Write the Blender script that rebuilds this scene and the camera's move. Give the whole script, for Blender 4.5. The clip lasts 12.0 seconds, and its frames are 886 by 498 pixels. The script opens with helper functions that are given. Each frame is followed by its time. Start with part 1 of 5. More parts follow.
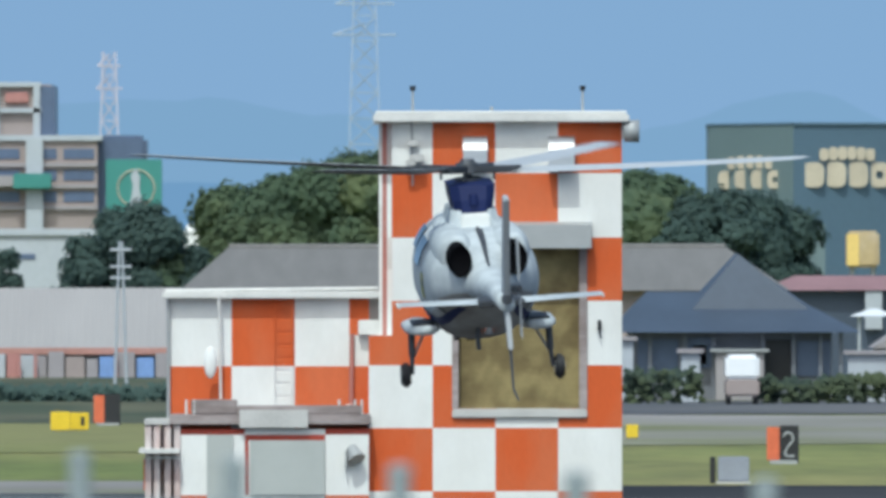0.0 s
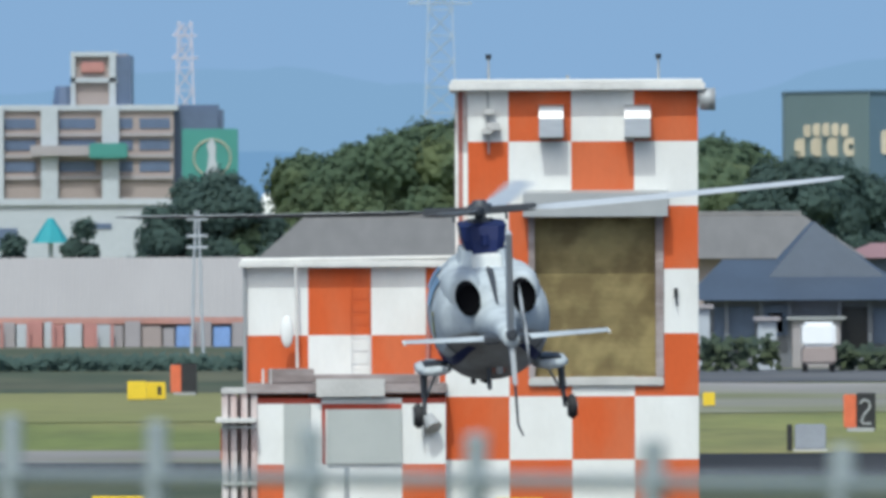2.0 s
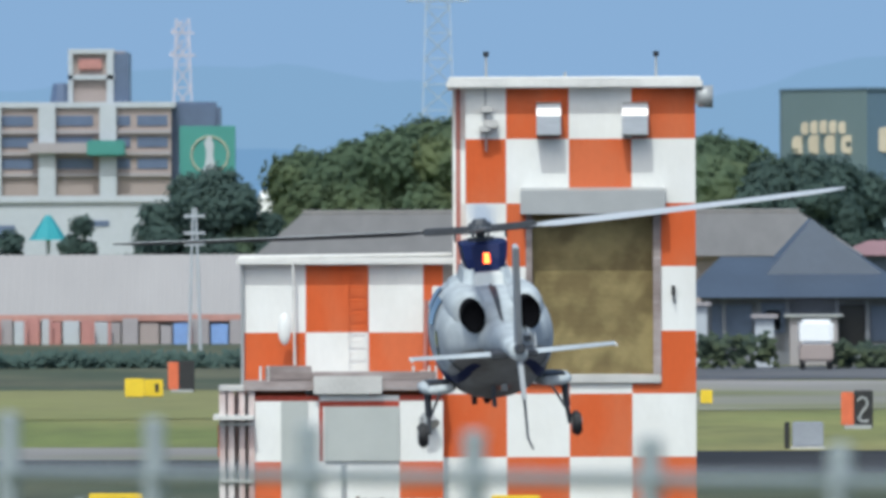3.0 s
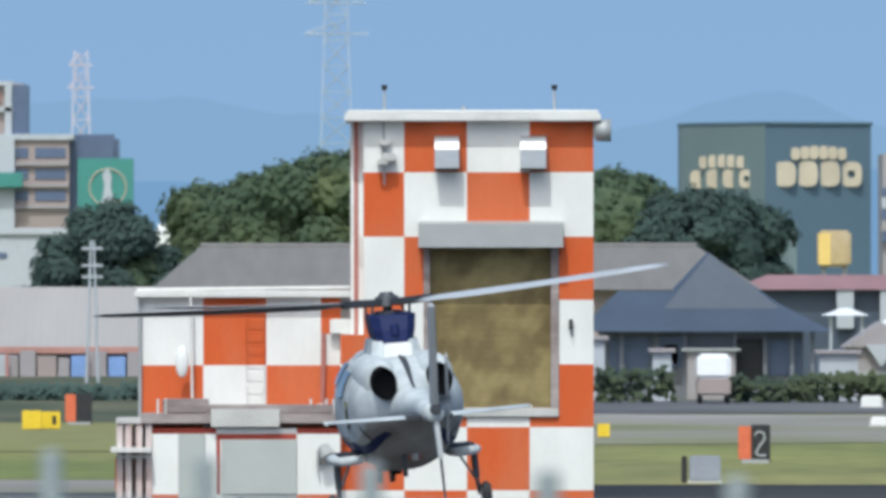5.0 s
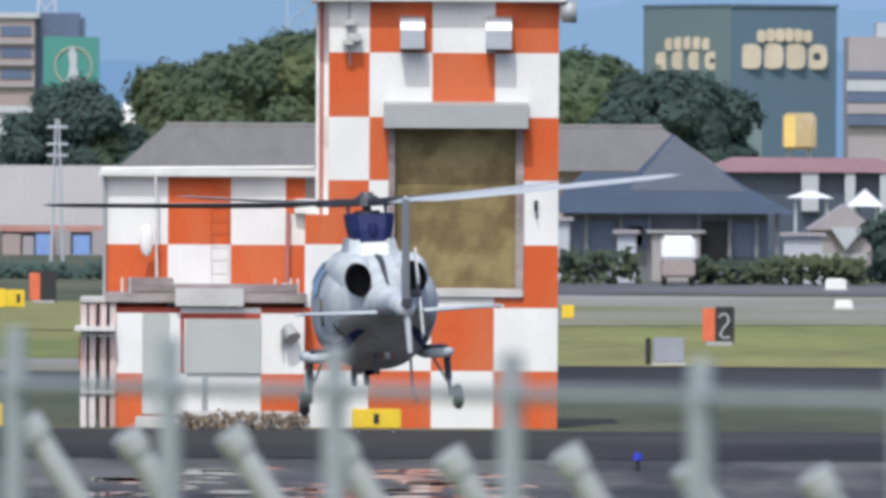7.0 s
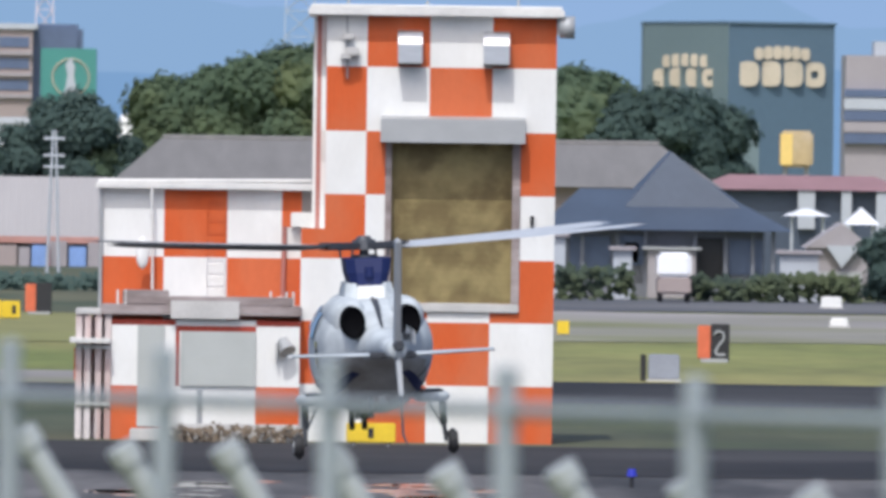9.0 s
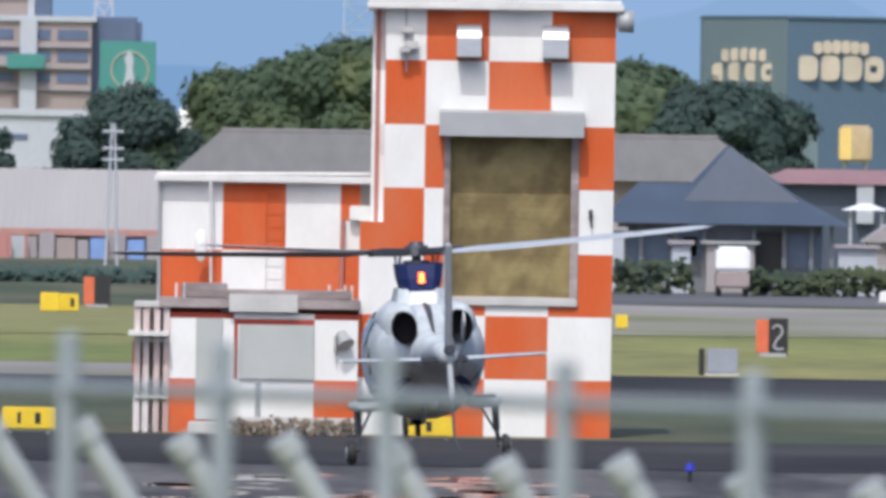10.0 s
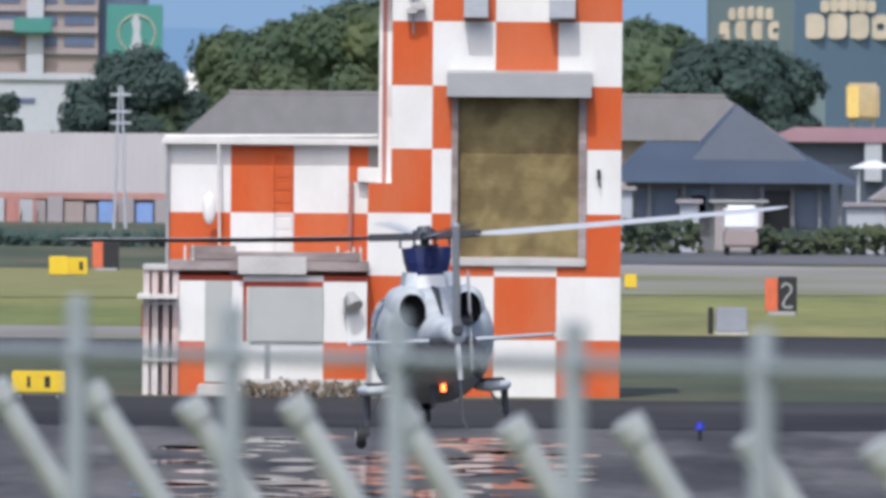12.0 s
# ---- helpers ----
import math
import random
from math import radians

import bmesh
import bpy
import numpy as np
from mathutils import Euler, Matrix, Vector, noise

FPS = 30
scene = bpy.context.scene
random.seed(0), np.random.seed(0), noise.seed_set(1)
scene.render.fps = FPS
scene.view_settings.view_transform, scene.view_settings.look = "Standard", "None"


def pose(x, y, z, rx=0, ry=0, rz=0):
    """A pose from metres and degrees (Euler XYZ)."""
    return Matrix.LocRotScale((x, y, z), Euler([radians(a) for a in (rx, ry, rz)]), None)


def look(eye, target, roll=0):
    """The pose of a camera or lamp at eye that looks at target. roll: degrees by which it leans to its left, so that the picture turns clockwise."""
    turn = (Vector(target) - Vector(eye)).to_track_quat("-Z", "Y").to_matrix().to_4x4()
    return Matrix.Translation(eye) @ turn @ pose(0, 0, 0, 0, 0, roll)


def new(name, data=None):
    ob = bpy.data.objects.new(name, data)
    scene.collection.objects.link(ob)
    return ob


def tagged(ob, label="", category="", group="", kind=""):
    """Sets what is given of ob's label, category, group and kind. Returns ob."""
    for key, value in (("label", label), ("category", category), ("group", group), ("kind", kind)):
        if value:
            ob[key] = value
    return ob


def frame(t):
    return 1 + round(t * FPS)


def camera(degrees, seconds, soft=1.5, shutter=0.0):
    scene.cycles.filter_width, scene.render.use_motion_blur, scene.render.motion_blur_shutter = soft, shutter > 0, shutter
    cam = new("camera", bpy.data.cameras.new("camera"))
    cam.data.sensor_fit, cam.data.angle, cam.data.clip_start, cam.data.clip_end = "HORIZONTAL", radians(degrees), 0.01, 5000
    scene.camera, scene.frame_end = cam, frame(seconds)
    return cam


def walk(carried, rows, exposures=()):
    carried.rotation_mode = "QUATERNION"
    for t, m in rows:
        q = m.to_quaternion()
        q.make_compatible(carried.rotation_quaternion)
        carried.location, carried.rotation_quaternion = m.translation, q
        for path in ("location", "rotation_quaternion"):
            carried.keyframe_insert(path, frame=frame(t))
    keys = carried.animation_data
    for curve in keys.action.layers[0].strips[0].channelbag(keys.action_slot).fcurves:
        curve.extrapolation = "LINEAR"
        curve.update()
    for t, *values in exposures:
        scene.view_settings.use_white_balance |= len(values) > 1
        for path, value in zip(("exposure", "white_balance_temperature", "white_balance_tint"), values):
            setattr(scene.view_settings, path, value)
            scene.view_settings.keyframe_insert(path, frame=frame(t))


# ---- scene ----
cam = camera(3.6, 12.0, soft=3.6, shutter=0.04)
EYE = (0.0, 0.0, 5.4)
cam.data.dof.use_dof = True
cam.data.dof.focus_distance = 232.0
cam.data.dof.aperture_fstop = 9.5

# seconds, tilt, turn and roll of the long lens on its stand, in degrees
CAMERA_ROWS = [
    (0.0, 0.0386, 0.0012, -0.05),
    (0.2, -0.0276, 0.0345, -0.16),
    (0.4, -0.0482, 0.0322, -0.27),
    (0.5, -0.0300, 0.0156, -0.32),
    (0.8, 0.0092, 0.0207, -0.26),
    (1.0, -0.0248, 0.0609, -0.22),
    (1.2, -0.0942, 0.1056, -0.29),
    (1.5, -0.1779, 0.1582, -0.41),
    (2.0, -0.0884, 0.3115, -0.22),
    (2.5, -0.0993, 0.3578, -0.13),
    (2.8, -0.0965, 0.3491, -0.17),
    (3.0, -0.0993, 0.3014, -0.20),
    (3.2, -0.1046, 0.0624, -0.43),
    (4.8, 0.0404, -0.1338, -0.05),
    (5.0, 0.0350, -0.1141, -0.03),
    (5.5, 0.0453, -0.0638, 0.30),
    (6.0, -0.1137, -0.0151, 0.47),
    (6.2, -0.1677, -0.0253, 0.41),
    (6.4, -0.3261, -0.0390, 0.35),
    (6.5, -0.4110, -0.0448, 0.32),
    (6.7, -0.4685, -0.1263, 0.31),
    (7.0, -0.4503, -0.2581, 0.29),
    (7.2, -0.4052, -0.2707, 0.25),
    (8.8, -0.2956, -0.3558, 0.50),
    (9.0, -0.3902, -0.2739, 0.79),
    (9.5, -0.4309, -0.1374, 0.73),
    (10.0, -0.4195, -0.0362, 0.91),
    (10.5, -0.5088, 0.0242, 0.71),
    (11.0, -0.5408, 0.1698, 0.79),
    (11.5, -0.4882, 0.1619, 0.65),
    (12.0, -0.5789, -0.0038, 0.48),
]
walk(cam, [(t, pose(*EYE, 90, 0, turn) @ pose(0, 0, 0, tilt) @ pose(0, 0, 0, 0, 0, roll))
           for t, tilt, turn, roll in CAMERA_ROWS],
     exposures=[(0.0, -0.19, 5950, -3), (2.5, -0.14, 6050, 0), (5.5, -0.08, 6150, 2), (6.5, -0.06, 6200, 7), (9.5, -0.04, 6200, 10), (12.0, -0.05, 6200, 11)])

# ---- world and sun ----
SUN_ELEV, SUN_AZ = radians(57), radians(-168)   # azimuth clockwise from +Y: behind the camera, a little to its left
world = bpy.data.worlds.new("daylight")
scene.world = world
world.use_nodes = True
wn = world.node_tree
sky = wn.nodes.new("ShaderNodeTexSky")
sky.sky_type = 'NISHITA'
sky.sun_disc = False
sky.sun_elevation, sky.sun_rotation = SUN_ELEV, SUN_AZ
sky.air_density, sky.dust_density, sky.ozone_density = 1.0, 2.4, 0.3
bg = wn.nodes["Background"]
bg.inputs["Strength"].default_value = 0.185
# the sky just over the ground is as blue as the air higher up
tcw = wn.nodes.new("ShaderNodeTexCoord")
lift = wn.nodes.new("ShaderNodeVectorMath")
lift.operation = 'MULTIPLY_ADD'
lift.inputs[1].default_value = (1, 1, 0.75)
lift.inputs[2].default_value = (0, 0, 0.32)
wn.links.new(tcw.outputs["Generated"], lift.inputs[0])
wn.links.new(lift.outputs[0], sky.inputs["Vector"])
wn.links.new(sky.outputs[0], bg.inputs["Color"])
sun = new("sun", bpy.data.lights.new("sun", 'SUN'))
sun.data.energy, sun.data.angle, sun.data.color = 2.85, radians(0.6), (1.0, 0.965, 0.92)
sun_dir = Vector((math.sin(SUN_AZ) * math.cos(SUN_ELEV), math.cos(SUN_AZ) * math.cos(SUN_ELEV), math.sin(SUN_ELEV)))
sun.matrix_world = look(sun_dir * 50 + Vector((0, 230, 0)), (0, 230, 0))

# ---- materials ----
MATS = {}


def mat(name, color, rough=0.6, metal=0.0, var=0.12, scale=3.0, fine=40.0, bump=0.0, second=None, mix_scale=0.5,
        stretch=(1, 1, 1), rand=0.0, spec=0.5, bump_dist=0.02, thin=0.0):
    """Procedural surface: colour varied at two scales, an optional second colour in patches, grain in the relief."""
    if name in MATS:
        return MATS[name]
    m = bpy.data.materials.new(name)
    m.use_nodes = True
    nt = m.node_tree
    b = nt.nodes["Principled BSDF"]
    b.inputs["Roughness"].default_value = rough
    b.inputs["Metallic"].default_value = metal
    b.inputs["Specular IOR Level"].default_value = spec
    tc = nt.nodes.new("ShaderNodeTexCoord")
    mp = nt.nodes.new("ShaderNodeMapping")
    mp.inputs["Scale"].default_value = stretch
    nt.links.new(tc.outputs["Object"], mp.inputs[0])

    def noise_tex(sc, detail=4.0):
        n = nt.nodes.new("ShaderNodeTexNoise")
        n.inputs["Scale"].default_value = sc
        n.inputs["Detail"].default_value = detail
        nt.links.new(mp.outputs[0], n.inputs["Vector"])
        return n
    big, small = noise_tex(scale), noise_tex(fine, 2.0)
    add = nt.nodes.new("ShaderNodeMath")
    add.operation = 'MULTIPLY_ADD'
    add.inputs[1].default_value = 0.65
    nt.links.new(big.outputs["Fac"], add.inputs[0])
    sm = nt.nodes.new("ShaderNodeMath")
    sm.operation = 'MULTIPLY'
    sm.inputs[1].default_value = 0.35
    nt.links.new(small.outputs["Fac"], sm.inputs[0])
    nt.links.new(sm.outputs[0], add.inputs[2])
    val = nt.nodes.new("ShaderNodeMapRange")
    val.inputs["From Min"].default_value, val.inputs["From Max"].default_value = 0.3, 0.7
    val.inputs["To Min"].default_value, val.inputs["To Max"].default_value = 1 - var, 1 + var
    nt.links.new(add.outputs[0], val.inputs["Value"])
    col = nt.nodes.new("ShaderNodeMix")
    col.data_type = 'RGBA'
    col.inputs[6].default_value = (*color, 1)
    col.inputs[7].default_value = (*(second or color), 1)
    if second:
        patch = noise_tex(mix_scale, 5.0)
        ramp = nt.nodes.new("ShaderNodeMapRange")
        ramp.inputs["From Min"].default_value, ramp.inputs["From Max"].default_value = 0.42, 0.6
        nt.links.new(patch.outputs["Fac"], ramp.inputs["Value"])
        nt.links.new(ramp.outputs[0], col.inputs[0])
    else:
        col.inputs[0].default_value = 0.0
    hsv = nt.nodes.new("ShaderNodeHueSaturation")
    nt.links.new(col.outputs[2], hsv.inputs["Color"])
    nt.links.new(val.outputs[0], hsv.inputs["Value"])
    last = hsv.outputs[0]
    if rand:
        info = nt.nodes.new("ShaderNodeNewGeometry")
        rr = nt.nodes.new("ShaderNodeMapRange")
        rr.inputs["To Min"].default_value, rr.inputs["To Max"].default_value = 1 - rand, 1 + rand
        nt.links.new(info.outputs["Random Per Island"], rr.inputs["Value"])
        h2 = nt.nodes.new("ShaderNodeHueSaturation")
        nt.links.new(last, h2.inputs["Color"])
        nt.links.new(rr.outputs[0], h2.inputs["Value"])
        last = h2.outputs[0]
    nt.links.new(last, b.inputs["Base Color"])
    if bump:
        bp = nt.nodes.new("ShaderNodeBump")
        bp.inputs["Strength"].default_value, bp.inputs["Distance"].default_value = bump, bump_dist
        nt.links.new(small.outputs["Fac"], bp.inputs["Height"])
        nt.links.new(bp.outputs[0], b.inputs["Normal"])
    if thin:
        tl = nt.nodes.new("ShaderNodeBsdfTranslucent")
        mx = nt.nodes.new("ShaderNodeMixShader")
        mx.inputs[0].default_value = thin
        nt.links.new(last, tl.inputs["Color"])
        nt.links.new(b.outputs[0], mx.inputs[1])
        nt.links.new(tl.outputs[0], mx.inputs[2])
        nt.links.new(mx.outputs[0], nt.nodes["Material Output"].inputs[0])
    MATS[name] = m
    return m


def glow(name, color, strength):
    if name not in MATS:
        m = bpy.data.materials.new(name)
        m.use_nodes = True
        b = m.node_tree.nodes["Principled BSDF"]
        b.inputs["Base Color"].default_value = (*color, 1)
        b.inputs["Emission Color"].default_value = (*color, 1)
        b.inputs["Emission Strength"].default_value = strength
        MATS[name] = m
    return MATS[name]


WHITE = mat("white_wall_paint", (0.77, 0.77, 0.745), 0.65, var=0.05, scale=0.8, fine=14, second=(0.71, 0.705, 0.675), mix_scale=0.9, stretch=(1, 1, 0.45), bump=0.1)
ORANGE = mat("orange_wall_paint", (0.59, 0.105, 0.024), 0.65, var=0.09, scale=0.9, fine=14, second=(0.54, 0.13, 0.048), mix_scale=0.9, stretch=(1, 1, 0.45), spec=0.3, bump=0.1)
CONCRETE = mat("grey_concrete", (0.50, 0.49, 0.47), 0.8, var=0.18, scale=1.2, fine=25, bump=0.2)
PALE_TRIM = mat("pale_trim", (0.66, 0.65, 0.62), 0.6, var=0.14, scale=1.5, fine=20)
GREY_STEEL = mat("grey_painted_steel", (0.38, 0.39, 0.39), 0.5, metal=0.2, var=0.08, scale=2, fine=30)
GALV = mat("galvanised_steel", (0.29, 0.325, 0.345), 0.65, metal=0.15, var=0.12, scale=6, fine=60)
GALV_PALE = mat("pale_galvanised_steel", (0.38, 0.405, 0.405), 0.65, metal=0.1, var=0.16, scale=5, fine=40)
STAINLESS = mat("brushed_stainless", (0.62, 0.62, 0.62), 0.32, metal=0.9, var=0.08, scale=3, fine=60, stretch=(1, 1, 6))
SHUTTER = mat("olive_shutter", (0.165, 0.125, 0.055), 0.6, var=0.22, scale=1.6, fine=7, second=(0.265, 0.212, 0.095), mix_scale=1.7, spec=0.25, bump=0.05)
DOOR_GREY = mat("door_grey", (0.42, 0.44, 0.42), 0.5, var=0.07, scale=1.5, fine=25)
DARK = mat("dark_rubber", (0.02, 0.02, 0.022), 0.7, var=0.2, scale=8, fine=60)
NEAR_BLACK = mat("near_black_metal", (0.005, 0.005, 0.006), 0.95, var=0.2, scale=8, fine=60, spec=0.03)
BODY = mat("pale_grey_aircraft_paint", (0.50, 0.54, 0.56), 0.7, var=0.10, scale=1.6, fine=12, second=(0.40, 0.435, 0.46), mix_scale=2.4, spec=0.18)
FIN_GREY = mat("mid_grey_aircraft_paint", (0.36, 0.38, 0.40), 0.6, var=0.1, scale=1.6, fine=20, spec=0.25)
# brownish grey of the belly, with underside shade mixed into it
BELLY = mat("brownish_grey_belly_shade", (0.38, 0.375, 0.365), 0.65, var=0.14, scale=2.0, fine=16, second=(0.27, 0.258, 0.24), mix_scale=1.4, spec=0.2)
NAVY = mat("navy_aircraft_paint", (0.012, 0.020, 0.085), 0.5, spec=0.25, var=0.1, scale=2, fine=25)
GLASS_DARK = mat("tinted_window", (0.015, 0.02, 0.03), 0.08, var=0.1, scale=2, fine=20)
# underside tone of the blades, darkened to deepen their shade
BLADE_UNDER_SHADE = mat("blade_underside_shade", (0.045, 0.045, 0.05), 0.5, var=0.1, scale=3, fine=30)
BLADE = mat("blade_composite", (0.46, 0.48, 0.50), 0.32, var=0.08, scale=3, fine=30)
BLADE_DARK = mat("blade_root_dark", (0.06, 0.065, 0.075), 0.5, metal=0.3, var=0.15, scale=5, fine=40)
RED_GLOW = glow("red_beacon_glow", (1.0, 0.045, 0.015), 2.2)
AMBER_GLOW = glow("amber_beacon_core", (1.0, 0.20, 0.04), 5.0)
GRASS = mat("airfield_grass", (0.13, 0.155, 0.036), 0.9, var=0.4, scale=0.12, fine=0.9, second=(0.225, 0.205, 0.07), mix_scale=0.035, stretch=(1, 0.25, 1), bump=0.4, bump_dist=0.1)
DARK_GRASS = mat("coarse_dark_grass", (0.046, 0.060, 0.028), 0.9, var=0.3, scale=0.2, fine=1.5, second=(0.085, 0.085, 0.045), mix_scale=0.12, stretch=(1, 0.3, 1))
OLIVE_GRASS = mat("olive_mown_grass", (0.205, 0.20, 0.07), 0.9, var=0.25, scale=0.1, fine=0.9, second=(0.17, 0.185, 0.05), mix_scale=0.05, stretch=(0.6, 0.25, 1))
DRY = mat("dry_verge", (0.25, 0.232, 0.218), 0.9, var=0.25, scale=0.12, fine=0.8, second=(0.165, 0.172, 0.075), mix_scale=0.11, stretch=(0.3, 0.22, 1))
ASPHALT = mat("asphalt", (0.030, 0.031, 0.035), 0.95, var=0.3, scale=0.08, fine=1.2, second=(0.050, 0.050, 0.053), mix_scale=0.05, spec=0.1)
ROAD_GREY = mat("blue_grey_asphalt", (0.088, 0.094, 0.108), 0.9, var=0.25, scale=0.08, fine=1.2, second=(0.13, 0.13, 0.135), mix_scale=0.04, spec=0.15)
APRON_GREY = mat("worn_apron", (0.055, 0.054, 0.056), 0.75, var=0.45, scale=0.35, fine=2.2, second=(0.115, 0.110, 0.108), mix_scale=0.3, stretch=(1, 0.2, 1), spec=0.15)
# mirror-like gloss for the added mirage reflections
MIRAGE_GLOSS = mat("mirage_gloss_patch", (0.06, 0.058, 0.06), 0.08, var=0.3, scale=0.5, fine=5, bump=0.10, bump_dist=0.006, stretch=(1, 0.3, 1))
YELLOW = mat("yellow_sign", (0.74, 0.52, 0.025), 0.5, var=0.1, scale=3, fine=20)
BLACK = mat("black_paint", (0.02, 0.02, 0.022), 0.5, var=0.15, scale=4, fine=30)
ORANGE_CLOTH = mat("orange_board", (0.62, 0.14, 0.06), 0.6, var=0.15, scale=4, fine=30)
BARK = mat("bark", (0.10, 0.075, 0.055), 0.9, var=0.3, scale=2, fine=12, bump=0.5)
# LEAF_A and LEAF_B are lifted and blued to carry distance haze
LEAF_A = mat("dull_green_leaves", (0.145, 0.205, 0.130), 0.8, var=0.2, scale=0.12, fine=0.6, second=(0.195, 0.235, 0.12), mix_scale=0.16, rand=0.07, spec=0.1, thin=0.55)
SHRUB = mat("dark_shrub_leaves", (0.060, 0.085, 0.072), 0.8, var=0.25, scale=0.5, fine=2, second=(0.085, 0.105, 0.058), mix_scale=0.3, rand=0.07, spec=0.1, thin=0.3)
LEAF_B = mat("dark_green_leaves", (0.118, 0.175, 0.155), 0.8, var=0.2, scale=0.15, fine=0.8, rand=0.07, spec=0.1, thin=0.55)
ROOF_TILE = mat("grey_roof_tiles", (0.165, 0.158, 0.152), 0.7, var=0.14, scale=0.4, fine=4, stretch=(4, 1, 1))
ROOF_BLUE = mat("slate_blue_roof", (0.055, 0.075, 0.110), 0.55, var=0.15, scale=0.4, fine=4)
ROOF_RED = mat("faded_red_roof", (0.27, 0.155, 0.165), 0.8, var=0.15, scale=0.4, fine=4)
CLAD_PALE = mat("pale_cladding", (0.315, 0.30, 0.295), 0.7, var=0.06, scale=0.15, fine=4, stretch=(4, 1, 1))
# white dulled towards blue: distance haze is put into the colour
WHITE_FAR = mat("hazed_white_render", (0.425, 0.455, 0.49), 0.7, var=0.08, scale=0.3, fine=3)
BEIGE = mat("beige_tile_facade", (0.325, 0.27, 0.255), 0.7, var=0.08, scale=0.3, fine=4)
PINK_GREY = mat("pink_grey_panels", (0.325, 0.30, 0.31), 0.7, var=0.08, scale=0.3, fine=4)
SIGN_GREEN = mat("green_hoarding", (0.06, 0.24, 0.21), 0.6, var=0.08, scale=0.3, fine=4)
TEAL = mat("teal_canvas", (0.03, 0.26, 0.30), 0.6, var=0.1, scale=0.5, fine=4)
STORE_GREEN = mat("lighter_grey_green_wall", (0.145, 0.20, 0.21), 0.6, var=0.06, scale=0.1, fine=3)
STORE_DARK = mat("darker_blue_green_wall", (0.088, 0.142, 0.195), 0.6, var=0.08, scale=0.1, fine=3)
CREAM = mat("cream_sign_relief", (0.50, 0.44, 0.34), 0.6, var=0.15, scale=0.5, fine=5)
GOLD = mat("golden_sign", (0.50, 0.38, 0.20), 0.5, var=0.2, scale=0.3, fine=3, second=(0.5, 0.42, 0.3), mix_scale=0.3)
# orange darkened by canopy shadow, also used for the panel's red frame
DARK_RED = mat("dark_red_shade_and_frame", (0.34, 0.06, 0.04), 0.7, var=0.2, scale=1, fine=9, spec=0.2)
TAUPE = mat("weathered_taupe_concrete", (0.25, 0.205, 0.195), 0.85, var=0.25, scale=1.5, fine=9, second=(0.36, 0.31, 0.30), mix_scale=1.6, stretch=(0.6, 1, 2))
# wall tone darkened: the shade under the eaves is painted in
SLATE_WALL = mat("shaded_slate_wall", (0.17, 0.18, 0.21), 0.7, var=0.12, scale=0.4, fine=4)
RED = mat("dull_red", (0.42, 0.20, 0.18), 0.6, var=0.15, scale=1, fine=8)
BLUE = mat("dull_blue", (0.20, 0.32, 0.60), 0.6, var=0.15, scale=1, fine=8)
WINDOW_BLUE = mat("blue_grey_glazing", (0.10, 0.135, 0.215), 0.35, var=0.12, scale=0.6, fine=3)
# both masts are paled and blued, with haze painted into their colour
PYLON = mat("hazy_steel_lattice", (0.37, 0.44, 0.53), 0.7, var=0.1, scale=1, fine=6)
PYLON_RED = mat("hazed_red_white_mast", (0.55, 0.52, 0.60), 0.7, var=0.1, scale=1, fine=6)

# ---- helpers of this scene ----
F = 784.0 / math.tan(radians(1.8))
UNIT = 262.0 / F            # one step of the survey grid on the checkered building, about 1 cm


def spot(u, v, d):
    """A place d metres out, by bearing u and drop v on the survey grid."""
    return Vector(((u - 784.0) / F * d, d, EYE[2] - (v - 191.0) / F * d))


def link(name, bm, material, parent=None, label="", smooth=False):
    me = bpy.data.meshes.new(name)
    bm.normal_update()
    bm.to_mesh(me)
    bm.free()
    for m in (material if isinstance(material, (list, tuple)) else [material]):
        me.materials.append(m)
    if smooth:
        for p in me.polygons:
            p.use_smooth = True
    ob = new(name, me)
    if parent:
        ob.parent = parent
    if label:
        ob["label"] = label
    return ob


def part(name, bm, material, parent, label="", smooth=False):
    return link(name, bm, material, parent, label, smooth)


def add_box(bm, x0, x1, y0, y1, z0, z1, bevel=0.0, mi=0):
    r = bmesh.ops.create_cube(bm, size=1.0, matrix=Matrix.Translation(((x0 + x1) / 2, (y0 + y1) / 2, (z0 + z1) / 2)) @ Matrix.Diagonal((abs(x1 - x0), abs(y1 - y0), abs(z1 - z0), 1)))
    vs = r["verts"]
    for f in {f for v in vs for f in v.link_faces}:
        f.material_index = mi
    if bevel:
        bmesh.ops.bevel(bm, geom=list({e for v in vs for e in v.link_edges}), offset=bevel, segments=2, affect='EDGES')
    return bm


def box(x0, x1, y0, y1, z0, z1, bevel=0.0):
    return add_box(bmesh.new(), x0, x1, y0, y1, z0, z1, bevel)


def add_tube(bm, a, b, r0, r1=None, n=10, caps=True):
    a, b = Vector(a), Vector(b)
    r1 = r0 if r1 is None else r1
    d = b - a
    m = Matrix.Translation((a + b) / 2) @ d.to_track_quat('Z', 'Y').to_matrix().to_4x4()
    bmesh.ops.create_cone(bm, cap_ends=caps, segments=n, radius1=r0, radius2=r1, depth=d.length, matrix=m)
    return bm


def tube(a, b, r0, r1=None, n=10):
    return add_tube(bmesh.new(), a, b, r0, r1, n)


